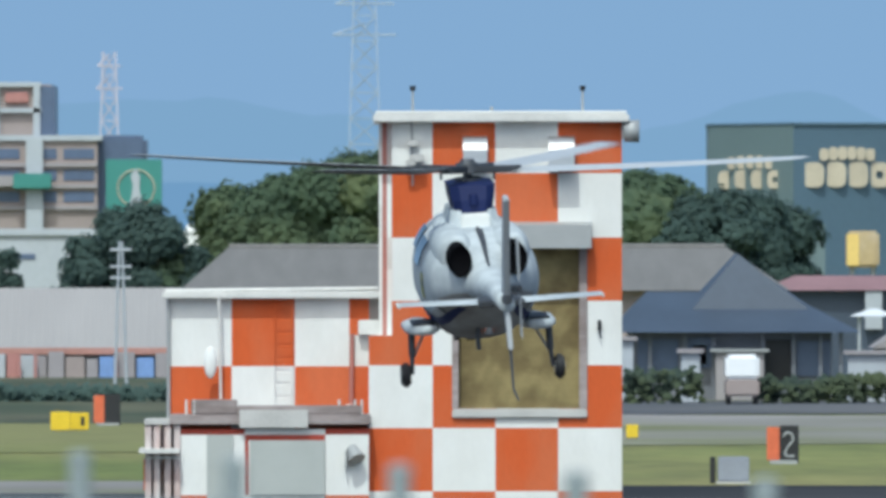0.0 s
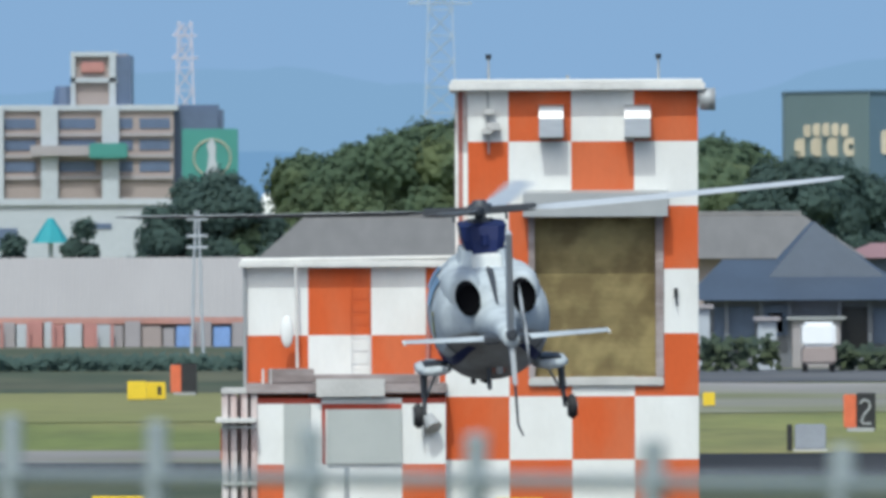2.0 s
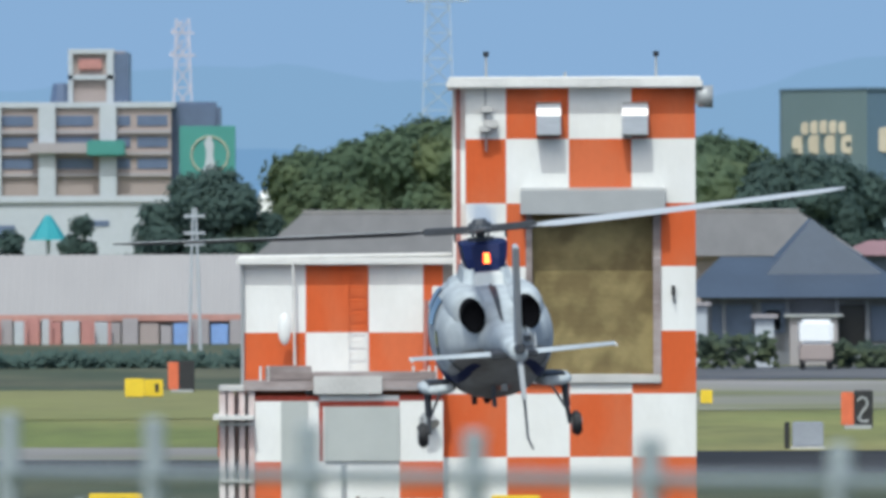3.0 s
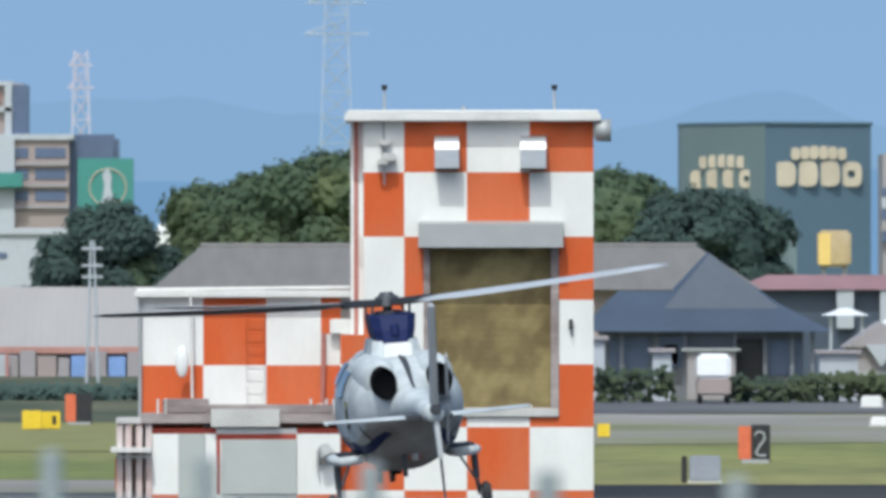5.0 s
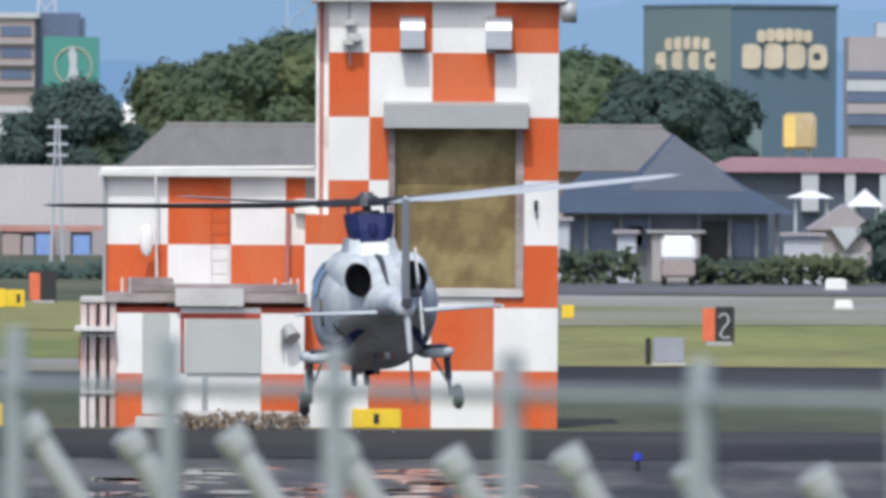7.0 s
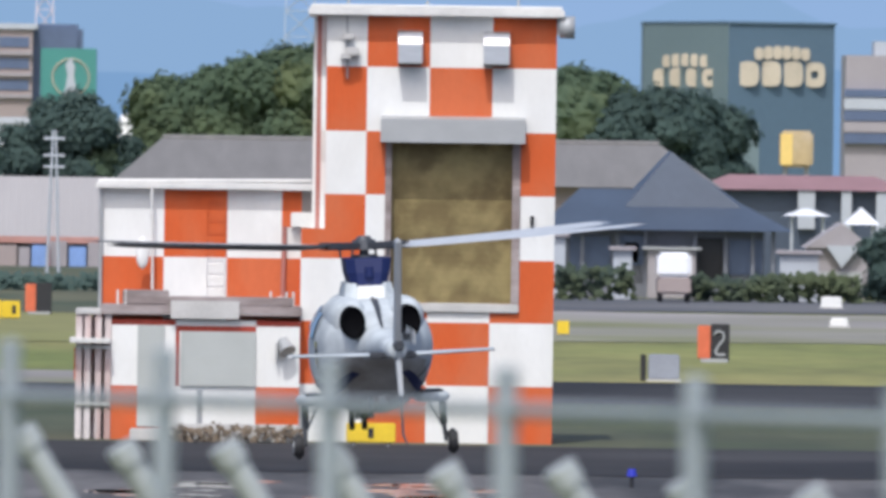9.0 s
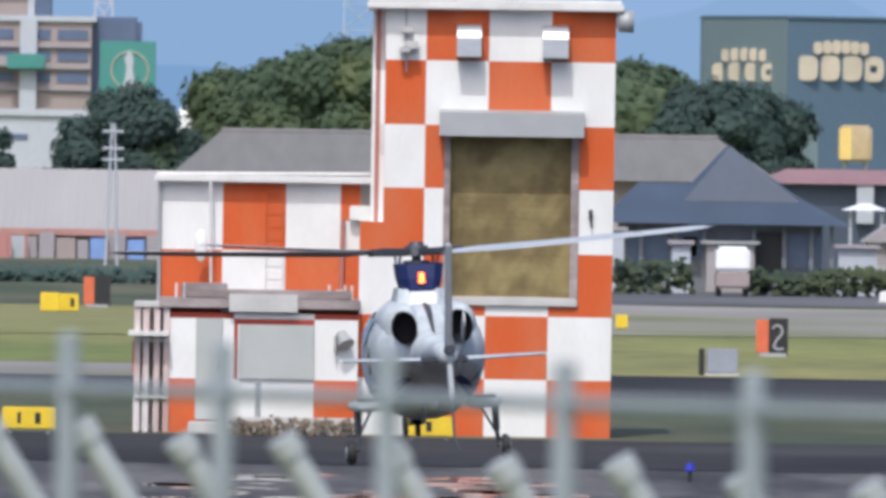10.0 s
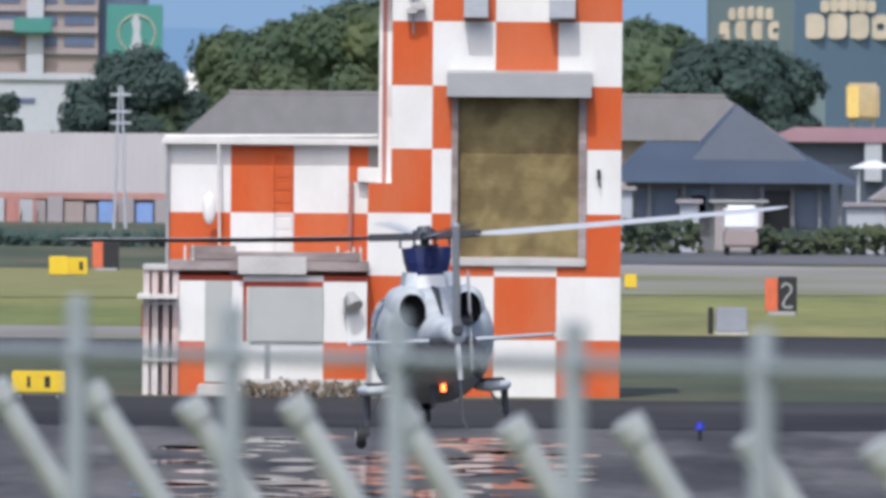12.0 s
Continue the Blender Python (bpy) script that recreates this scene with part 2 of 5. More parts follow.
def add_prism(bm, pts, y0, y1):
    """A plate with outline pts in x and z, from y0 to y1."""
    f = [bm.verts.new((x, y0, z)) for x, z in pts]
    b = [bm.verts.new((x, y1, z)) for x, z in pts]
    bm.faces.new(f)
    bm.faces.new(b[::-1])
    for i in range(len(pts)):
        j = (i + 1) % len(pts)
        bm.faces.new((f[j], f[i], b[i], b[j]))
    bmesh.ops.recalc_face_normals(bm, faces=bm.faces)
    return bm


def empty(name, at, label, category, group="", kind=""):
    e = new(name)
    e.location = at
    e.empty_display_size = 0.2
    return tagged(e, label, category, group, kind)

# ---- ground ----
def ground_strip(name, y0, y1, z, material, label, category, x0=-400, x1=400, nx=8, ny=6, wobble=0.0):
    bm = bmesh.new()
    bmesh.ops.create_grid(bm, x_segments=nx, y_segments=ny, size=0.5)
    for v in bm.verts:
        x, y = x0 + (v.co.x + 0.5) * (x1 - x0), y0 + (v.co.y + 0.5) * (y1 - y0)
        edge = abs(v.co.y) > 0.49
        v.co = (x, y + (noise.noise((x * 0.11, y, 3.0)) * wobble if edge else 0.0), z)
    return tagged(link(name, bm, material), label, category, kind="structure")


def build_ground():
    # one sheet to the horizon; a low bank carries the viewing place and its fence
    bm = bmesh.new()
    ys = [-60, -20, 0, 20, 40, 46, 52, 56, 60, 64, 68, 72, 80, 120, 180, 260, 340, 420, 520, 700, 1000, 1600, 2600, 4600]
    xs = [-1500, -600, -250, -120, -60, -25, 0, 25, 60, 120, 250, 600, 1500]
    grid = []
    for y in ys:
        s = min(1.0, max(0.0, (72 - y) / 20.0))
        z = 3.1 * s * s * (3 - 2 * s)
        grid.append([bm.verts.new((x * (1 + max(0, y) / 1500), y, z)) for x in xs])
    for r0, r1 in zip(grid, grid[1:]):
        for i in range(len(xs) - 1):
            bm.faces.new((r0[i], r0[i + 1], r1[i + 1], r1[i]))
    tagged(link("ground", bm, GRASS), "mown airfield grass with yellowed dry patches", "ground", kind="structure")
    ground_strip("apron", 176, 238, 0.02, APRON_GREY, "worn pale grey apron with glossy patches", "pavement", wobble=1.0, nx=200)
    ground_strip("coarse_grass", 258, 304, 0.01, DARK_GRASS, "coarse dark green grass round the building", "grass", wobble=1.0, nx=200)
    rnd = random.Random(21)
    # glossy patches added to mirror the building as a mirage would
    for k in range(120):
        bm = bmesh.new()
        x, y, w = rnd.uniform(-4.2, 1.9), rnd.uniform(186, 229), rnd.uniform(0.16, 0.62)
        n = 18
        bm.faces.new([bm.verts.new((x + w * math.cos(2 * math.pi * i / n) * (1 + 0.9 * noise.noise((i * 0.9, k * 1.7, 0))), y + 2.2 * w * math.sin(2 * math.pi * i / n), 0.026)) for i in range(n)])
        tagged(link("mirage_patch", bm, MIRAGE_GLOSS), "glossy patch added on the apron for mirage reflections", "patch", group="sealed patches", kind="structure")
    ground_strip("taxiway", 236, 259, 0.03, ASPHALT, "dark grey asphalt taxiway", "pavement", wobble=0.6, nx=200)
    ground_strip("service_road", 303, 334, 0.02, ASPHALT, "dark asphalt service road across the grass", "road", wobble=1.5, nx=200)
    ground_strip("dry_verge", 408, 484, 0.02, DRY, "pale dry verge with sparse yellow grass", "verge", x0=0, wobble=4.0, nx=120)
    ground_strip("olive_verge", 392, 462, 0.022, OLIVE_GRASS, "olive mown grass verge", "verge", x0=-400, x1=-2, wobble=3.0, nx=120)
    ground_strip("perimeter_road", 487, 530, 0.03, ROAD_GREY, "blue-grey perimeter road beyond the verge", "road", x0=0, wobble=2.0, nx=120)
    ground_strip("rough_grass", 460, 638, 0.026, DARK_GRASS, "dark rough grass before the hedge", "grass", x0=-400, x1=-2, wobble=2.0, nx=120)
    ground_strip("shoulder", 323, 341, 0.024, DRY, "pale dry shoulder of the service road", "verge", x0=-400, x1=-2, wobble=1.6, nx=120)


build_ground()


# ---- distance ----
def build_hills():
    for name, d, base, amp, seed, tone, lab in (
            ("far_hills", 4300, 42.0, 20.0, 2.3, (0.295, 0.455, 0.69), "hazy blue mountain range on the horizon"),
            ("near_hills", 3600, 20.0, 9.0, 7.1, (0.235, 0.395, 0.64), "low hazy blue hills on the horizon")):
        bm = bmesh.new()
        n = 220
        rows = []
        for i in range(n + 1):
            x = -900 + 1800 * i / n
            h = base + amp * (0.8 * math.exp(-((x - 112) / 30) ** 2) + 0.55 * math.exp(-((x + 95) / 70) ** 2)
                              + 0.35 * noise.fractal((x * 0.012 + seed, seed, 0.0), 0.9, 2.2, 5))
            rows.append((bm.verts.new((x, d, -5)), bm.verts.new((x, d + 90, h))))
        for a, b in zip(rows, rows[1:]):
            bm.faces.new((a[0], b[0], b[1], a[1]))
        # aerial haze is put into the tone, and the hills glow evenly in it
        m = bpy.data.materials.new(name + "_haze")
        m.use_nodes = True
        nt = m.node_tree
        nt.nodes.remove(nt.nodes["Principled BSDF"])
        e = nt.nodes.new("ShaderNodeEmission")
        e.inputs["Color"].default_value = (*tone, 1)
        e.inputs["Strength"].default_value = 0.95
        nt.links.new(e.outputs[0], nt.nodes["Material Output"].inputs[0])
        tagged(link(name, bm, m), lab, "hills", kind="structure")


build_hills()


# ---- the checkered airfield building ----
def gx(u):
    return (u - 784.0) * UNIT


def gz(v):
    return EYE[2] - (v - 191.0) * UNIT


def add_checks(bm, cols, rows, y, paint, z_floor=None):
    """A wall face at y, split in painted fields; paint(i, j) tells which are orange. cols are gx, rows gz steps."""
    grid = [[bm.verts.new((gx(u), y, max(0.0, gz(v)))) for u in cols] for v in rows]
    for i in range(len(rows) - 1):
        for j in range(len(cols) - 1):
            f = bm.faces.new((grid[i + 1][j], grid[i + 1][j + 1], grid[i][j + 1], grid[i][j]))
            f.material_index = int(paint(i, j))


def add_side(bm, u, rows, y0, y1, paint, flip=False):
    ys = [y0 + (y1 - y0) * k / 4 for k in range(5)]
    grid = [[bm.verts.new((gx(u), y, max(0.0, gz(v)))) for y in ys] for v in rows]
    for i in range(len(rows) - 1):
        for j in range(4):
            q = (grid[i][j], grid[i][j + 1], grid[i + 1][j + 1], grid[i + 1][j])
            f = bm.faces.new(q if not flip else q[::-1])
            f.material_index = int(paint(i, j))


def build_airfield_building():
    b = empty("checkered_building", (0, 262, 0), "orange and white checkered airfield equipment building with tower", "building")
    TC, TR = [693, 765, 876, 987, 1100], [-50, 40, 154, 266, 380, 491, 603, 709]
    # tower shell with the shutter opening cut through
    bm = bmesh.new()
    cols = [693, 765, 804, 876, 987, 1032, 1100]
    jmap = {0: 0, 1: 1, 2: 1, 3: 2, 4: 3, 5: 3}
    rows = [-50, 40, 154, 173, 266, 380, 457, 491, 603, 709]
    imap = {0: 0, 1: 1, 2: 2, 3: 2, 4: 3, 5: 4, 6: 4, 7: 5, 8: 6}
    grid = [[bm.verts.new((gx(u), 0, max(0.0, gz(v)))) for u in cols] for v in rows]
    for i in range(len(rows) - 1):
        for j in range(len(cols) - 1):
            if 3 <= i <= 5 and 2 <= j <= 4:
                continue
            f = bm.faces.new((grid[i + 1][j], grid[i + 1][j + 1], grid[i][j + 1], grid[i][j]))
            f.material_index = (imap[i] + jmap[j]) % 2
    # reveals of the opening, 0.3 m deep
    x0, x1, z0, z1 = gx(804), gx(1032), gz(457), gz(173)
    for q in (((x0, 0, z0), (x0, 0.3, z0), (x0, 0.3, z1), (x0, 0, z1)), ((x1, 0, z1), (x1, 0.3, z1), (x1, 0.3, z0), (x1, 0, z0)),
              ((x0, 0, z0), (x1, 0, z0), (x1, 0.3, z0), (x0, 0.3, z0)), ((x0, 0, z1), (x0, 0.3, z1), (x1, 0.3, z1), (x1, 0, z1))):
        bm.faces.new([bm.verts.new(p) for p in q])
    add_side(bm, 693, TR, 0, 4.5, lambda i, j: (i + j + 1) % 2)
    add_side(bm, 1100, TR, 0, 4.5, lambda i, j: (i + j) % 2, True)
    for q in (((gx(693), 4.5, 0), (gx(693), 4.5, gz(-50)), (gx(1100), 4.5, gz(-50)), (gx(1100), 4.5, 0)),
              ((gx(693), 0, gz(-50)), (gx(1100), 0, gz(-50)), (gx(1100), 4.5, gz(-50)), (gx(693), 4.5, gz(-50)))):
        bm.faces.new([bm.verts.new(p) for p in q])
    part("tower_wall", bm, [WHITE, ORANGE], b)
    # side strip of the tower, stepping down to the wing
    bm = bmesh.new()
    cols, rows = [652, 693], [327, 380, 491, 603, 709]
    grid = [[bm.verts.new((gx(u), 0.0, max(0.0, gz(v)))) for u in cols] for v in rows]
    for i in range(4):
        f = bm.faces.new((grid[i + 1][0], grid[i + 1][1], grid[i][1], grid[i][0]))
        f.material_index = (i + 1) % 2
    add_side(bm, 652, rows, 0, 4.0, lambda i, j: (i + j) % 2)
    bm.faces.new([bm.verts.new(p) for p in ((gx(652), 0, gz(327)), (gx(693), 0, gz(327)), (gx(693), 4, gz(327)), (gx(652), 4, gz(327)))])
    part("buttress", bm, [WHITE, ORANGE], b)
    # tower side return seen at an angle
    rows = [-50, -8, 40, 96, 154, 210, 266, 327]
    faded = mat("faded_red_paint", (0.42, 0.17, 0.14), 0.7, var=0.2, scale=1, fine=12)
    for i in range(len(rows) - 1):
        for k, (ua, ub) in enumerate(((670, 676), (676, 684), (684, 692.7))):
            part("side_panel", box(gx(ua), gx(ub), 0.42, 0.6, gz(rows[i + 1]), gz(rows[i])), faded if k == 1 else (WHITE if (i + k) % 3 else PALE_TRIM), b)
    # roof slab, edge a little ragged by weather
    bm = add_box(bmesh.new(), gx(660), gx(1113), -0.32, 4.8, gz(-50), gz(-64), 0.02)
    part("roof", bm, PALE_TRIM, b, "weathered pale concrete roof slab")
    part("roof_coping", add_box(bmesh.new(), gx(664), gx(1109), -0.28, 4.7, gz(-64) + 0.003, gz(-70), 0.015), WHITE, b)
    # shutter
    bm = bmesh.new()
    n = 26
    prev = None
    for k in range(n * 3 + 1):
        z, y = z0 + (z1 - z0) * k / (n * 3), 0.21 + (0.0, 0.001, 0.001)[k % 3]
        row = [bm.verts.new((x0, y, z)), bm.verts.new((x1, y, z))]
        if prev:
            bm.faces.new((prev[0], prev[1], row[1], row[0]))
        prev = row
    part("shutter", bm, SHUTTER, b, "closed olive-brown roller shutter, weather-stained")
    for xa, xb in ((x0 - 0.05, x0 + 0.07), (x1 - 0.08, x1 + 0.07)):
        part("shutter_guide", box(xa, xb, -0.05, 0.16, z0, z1, 0.01), TAUPE, b, "dull brown-grey shutter guide rail")
    part("shutter_sill", box(x0 - 0.05, x1 + 0.07, -0.08, 0.16, z0 - 0.17, z0 - 0.003, 0.02), CONCRETE, b, "weathered concrete sill")
    bm = add_prism(bmesh.new(), [(0, 0), (0.0, gz(126) - gz(173)), (0.02, gz(126) - gz(173)), (0.46, gz(126) - gz(173) - 0.06), (0.46, 0), (0.42, 0)], 0, gx(1046) - gx(790))
    bmesh.ops.rotate(bm, verts=bm.verts, cent=(0, 0, 0), matrix=Matrix.Rotation(-math.pi / 2, 3, 'Z'))
    bmesh.ops.translate(bm, verts=bm.verts, vec=(gx(790), 0, gz(173)))
    part("shutter_hood", bm, GREY_STEEL, b, "grey sheet-metal shutter hood")
    # two stainless vent hoods
    for ua, ub in ((819, 862), (970, 1016)):
        w = gx(ub) - gx(ua)
        prof = [(0, 0), (0.44, 0.0), (0.46, 0.02), (0.46, 0.36), (0.42, 0.50), (0.33, 0.58), (0.20, 0.62), (0, 0.62)]
        bm = add_prism(bmesh.new(), prof, 0, w)
        bmesh.ops.rotate(bm, verts=bm.verts, cent=(0, 0, 0), matrix=Matrix.Rotation(-math.pi / 2, 3, 'Z'))
        bmesh.ops.translate(bm, verts=bm.verts, vec=(gx(ua), 0, gz(34)))
        h = part("vent_hood", bm, STAINLESS, b, "curved stainless vent hood")
        part("vent_grille", box(gx(ua) + 0.02, gx(ub) - 0.02, -0.43, -0.02, gz(34) - 0.03, gz(34) - 0.004), BLACK, h)
    # horn at the roof corner
    hb = part("horn", tube((gx(1104), -0.1, gz(-34)), (gx(1131), -0.1, gz(-34)), 0.20, 0.21, 16), GREY_STEEL, b, "round grey horn under the roof edge", True)
    part("horn_bracket", box(gx(1100), gx(1106), -0.13, -0.07, gz(-50), gz(-20)), GREY_STEEL, hb)
    # aerials on the roof
    for u in (730, 1031):
        a = part("aerial", tube((gx(u), 0.3, gz(-70)), (gx(u), 0.3, gz(-106)), 0.025, 0.02, 8), GREY_STEEL, b)
        part("aerial_tip", tube((gx(u), 0.3, gz(-106)), (gx(u), 0.3, gz(-115)), 0.05, 0.06, 10), BLACK, a)
    part("roof_peg", tube((gx(870), 0.3, gz(-70)), (gx(870), 0.3, gz(-78)), 0.03, 0.03, 8), GREY_STEEL, b)
    # cameras and cable on the tower's corner
    cb = part("cable", tube((gx(728), -0.04, gz(-66)), (gx(730), -0.04, gz(62)), 0.016, 0.016, 6), GREY_STEEL, b)
    for u, v, s in ((731, -12, 0.10), (738, 14, 0.13), (727, 22, 0.10)):
        part("camera_box", box(gx(u) - s, gx(u) + s, -0.32, -0.02, gz(v) - s * 0.6, gz(v) + s * 0.6, 0.02), CONCRETE, b)
    # wall lamp by the shutter
    lm = part("wall_lamp", box(gx(1060) - 0.035, gx(1060) + 0.035, -0.12, 0.0, gz(318), gz(300), 0.012), BLACK, b, "small dark wall lamp")
    part("lamp_arm", tube((gx(1060), -0.1, gz(318)), (gx(1063), -0.1, gz(332)), 0.014, 0.014, 6), BLACK, lm)
    # wing wall, set back
    bm = bmesh.new()
    WY = 0.9
    add_checks(bm, [297, 408, 520, 617, 652], [262, 327, 382, 500], WY,
               lambda i, j: {0: (0, 1, 0, 1), 1: (0, 1, 0, 0), 2: (1, 0, 1, 1)}[i][j])
    add_side(bm, 297, [262, 382, 500, 709], WY, WY + 4, lambda i, j: (i + j) % 2)
    part("wing_wall", bm, [WHITE, ORANGE], b)
    part("wing_roof", box(gx(286), gx(690), WY - 0.25, WY + 4.2, gz(262), gz(250), 0.02), PALE_TRIM, b, "pale concrete roof of the low wing")
    part("roof_pipe", tube((gx(290), WY - 0.1, gz(248)), (gx(668), WY - 0.1, gz(244)), 0.035, 0.035, 8), PALE_TRIM, b)
    part("corner_pipe", tube((gx(296), WY - 0.08, 0), (gx(296), WY - 0.08, gz(258)), 0.035, 0.035, 8), GREY_STEEL, b)
    dp = part("downpipe", tube((gx(620), WY - 0.08, gz(470)), (gx(622), WY - 0.08, gz(325)), 0.045, 0.045, 8), faded, b, "faded red pipe with a white cap at its foot")
    part("pipe_cap", tube((gx(618), WY - 0.09, gz(470)), (gx(618), WY - 0.09, gz(450)), 0.11, 0.08, 12), WHITE, dp)
    part("junction_box", box(gx(633), gx(672), WY - 0.2, WY - 0.02, gz(327), gz(300), 0.02), PALE_TRIM, b)
    # rungs
    for u in (484, 515):
        ld = part("ladder_rail", tube((gx(u), WY - 0.12, gz(382)), (gx(u), WY - 0.12, gz(265)), 0.011, 0.011, 6), ORANGE, b)
        part("lower_rail", tube((gx(u), WY - 0.12, gz(470)), (gx(u), WY - 0.12, gz(382)), 0.011, 0.011, 6), WHITE, ld)
    for k in range(9):
        v = 278 + k * 23
        part("rung", tube((gx(484), WY - 0.12, gz(v)), (gx(515), WY - 0.12, gz(v)), 0.010, 0.010, 6), ORANGE if v < 382 else WHITE, ld)
    # dish on a pole
    part("dish_pole", tube((gx(389), WY - 0.3, gz(440)), (gx(386), WY - 0.3, gz(255)), 0.025, 0.025, 8), PALE_TRIM, b)
    bm = bmesh.new()
    bmesh.ops.create_uvsphere(bm, u_segments=18, v_segments=10, radius=0.30)
    bmesh.ops.scale(bm, verts=bm.verts, vec=(0.42, 0.25, 1.0))
    bmesh.ops.translate(bm, verts=bm.verts, vec=(gx(371), WY - 0.45, gz(375)))
    part("dish", bm, WHITE, b, "small white dish aerial", True)
    # lower storey in front of the wing
    LY = -0.5
    bm = bmesh.new()
    # dark red in the top rows paints in the canopy's shadow
    add_checks(bm, [319, 366, 412, 433, 440, 575, 652], [492, 502, 512, 609, 709], LY,
               lambda i, j: {0: (2, 2, 2, 0, 0, 2), 1: (0, 0, 0, 2, 2, 0), 2: (0, 0, 0, 2, 0, 0), 3: (1, 1, 0, 0, 0, 1)}[i][j])
    add_side(bm, 319, [492, 609, 709], LY, 1.0, lambda i, j: (i + j) % 2)
    bm.faces.new([bm.verts.new(p) for p in ((gx(652), LY, 0), (gx(652), 0.0, 0), (gx(652), 0.0, gz(492)), (gx(652), LY, gz(492)))])
    part("lower_wall", bm, [WHITE, ORANGE, DARK_RED], b)
    d = part("door", box(gx(366), gx(413), LY - 0.05, LY + 0.02, 0.25, gz(502), 0.01), DOOR_GREY, b, "plain grey steel door")
    part("door_handle", box(gx(406), gx(409), LY - 0.1, LY - 0.05, 1.15, 1.35), BLACK, d)
    w = part("louvre_panel", box(gx(442), gx(575), LY - 0.06, LY + 0.02, gz(609), gz(512), 0.012), DOOR_GREY, b, "large plain grey shuttered window panel")
    part("step", box(gx(355), gx(425), LY - 0.8, LY - 0.003, 0, 0.22, 0.02), CONCRETE, b)
    # flat canopy with clutter on its edge
    part("canopy", box(gx(300), gx(655), LY - 0.13, 0.88, gz(484), gz(466), 0.015), TAUPE, b, "weathered taupe concrete canopy over the ground floor")
    part("canopy_parapet", box(gx(338), gx(420), LY - 0.10, LY + 0.3, gz(466) + 0.003, gz(440), 0.02), TAUPE, b)
    part("canopy_edge", box(gx(424), gx(545), LY - 0.16, LY - 0.134, gz(490), gz(458), 0.01), CONCRETE, b, "pale grey sheet on the canopy edge")
    part("canopy_parapet", box(gx(420), gx(640), LY - 0.12, LY - 0.02, gz(466) + 0.003, gz(450), 0.015), TAUPE, b)
    for u in (330, 344, 600, 628, 640):
        part("rail_post", tube((gx(u), LY - 0.08, gz(468)), (gx(u), LY - 0.08, gz(440)), 0.025, 0.025, 6), PALE_TRIM, b)
    part("flood_lamp", add_tube(add_box(bmesh.new(), gx(612) - 0.02, gx(612) + 0.02, LY - 0.2, LY, gz(560), gz(530)), (gx(622), LY - 0.1, gz(525)), (gx(632), LY - 0.25, gz(545)), 0.10, 0.16, 12), GREY_STEEL, b, "round grey flood lamp")
    part("standpipe", tube((gx(478), LY - 0.9, 0), (gx(478), LY - 0.9, gz(612)), 0.05, 0.05, 8), GREY_STEEL, b)
    part("kerb", box(gx(430), gx(655), LY - 1.3, LY - 1.1, 0, 0.34, 0.03), CONCRETE, b)
    # outside steel stair cage at the end of the wing
    cage = part("stair_cage", box(gx(256), gx(318), -0.6, 0.9, gz(484), gz(474), 0.01), CONCRETE, b, "weathered red and white steel stair cage")
    rw = mat("flaking_red_white", (0.62, 0.57, 0.55), 0.7, var=0.2, scale=1.2, fine=9, second=(0.45, 0.30, 0.27), mix_scale=1.4, stretch=(1, 1, 0.35))
    for u, y in ((262, -0.5), (278, -0.5), (297, -0.5), (314, -0.5), (268, 0.8), (288, 0.8), (308, 0.8)):
        part("cage_post", box(gx(u) - 0.055, gx(u) + 0.055, y - 0.055, y + 0.055, 0, gz(484)), rw, cage)
    # dark back board added to stand for the cage's dark interior
    part("cage_interior_shade", box(gx(262), gx(316), 0.86, 0.9, 0.1, gz(492)), TAUPE, cage)
    part("cage_end_panel", box(gx(254), gx(260), -0.4, 0.7, gz(600), gz(545)), ORANGE, cage)
    for v in (540, 640):
        part("cage_tread", box(gx(258), gx(318), -0.6, 0.8, gz(v + 5), gz(v)), PALE_TRIM, cage)
    part("cage_platform", box(gx(247), gx(318), -0.9, 0.8, gz(534), gz(526)), PALE_TRIM, cage)
    return b


build_airfield_building()


# ---- airfield signs and gear ----
def airfield_sign(u, d, w, h, legs, bars):
    s = empty("taxiway_sign", (spot(u, 0, d).x, d, 0), "yellow taxiway sign board with dark marks on short legs", "sign", group="taxiway signs")
    part("board", box(-w / 2, w / 2, -0.08, 0.08, legs, legs + h, 0.02), YELLOW, s)
    for x in (-w * 0.35, w * 0.35):
        part("leg", tube((x, 0, 0), (x, 0, legs), 0.03, 0.03, 8), GREY_STEEL, s)
    for bx, bw in bars:
        part("mark", box(bx - bw / 2, bx + bw / 2, -0.092, -0.083, legs + h * 0.25, legs + h * 0.75), BLACK, s)
    return s


airfield_sign(72, 257, 0.98, 0.40, 0.12, ((-0.18, 0.06), (0.16, 0.10)))
airfield_sign(780, 257, 0.90, 0.36, 0.10, ((0.0, 0.10),))
airfield_sign(106, 440, 0.60, 0.58, 0.05, ())
airfield_sign(140, 441, 0.58, 0.54, 0.05, ((0.10, 0.12),))
airfield_sign(1118, 420, 0.36, 0.40, 0.05, ())


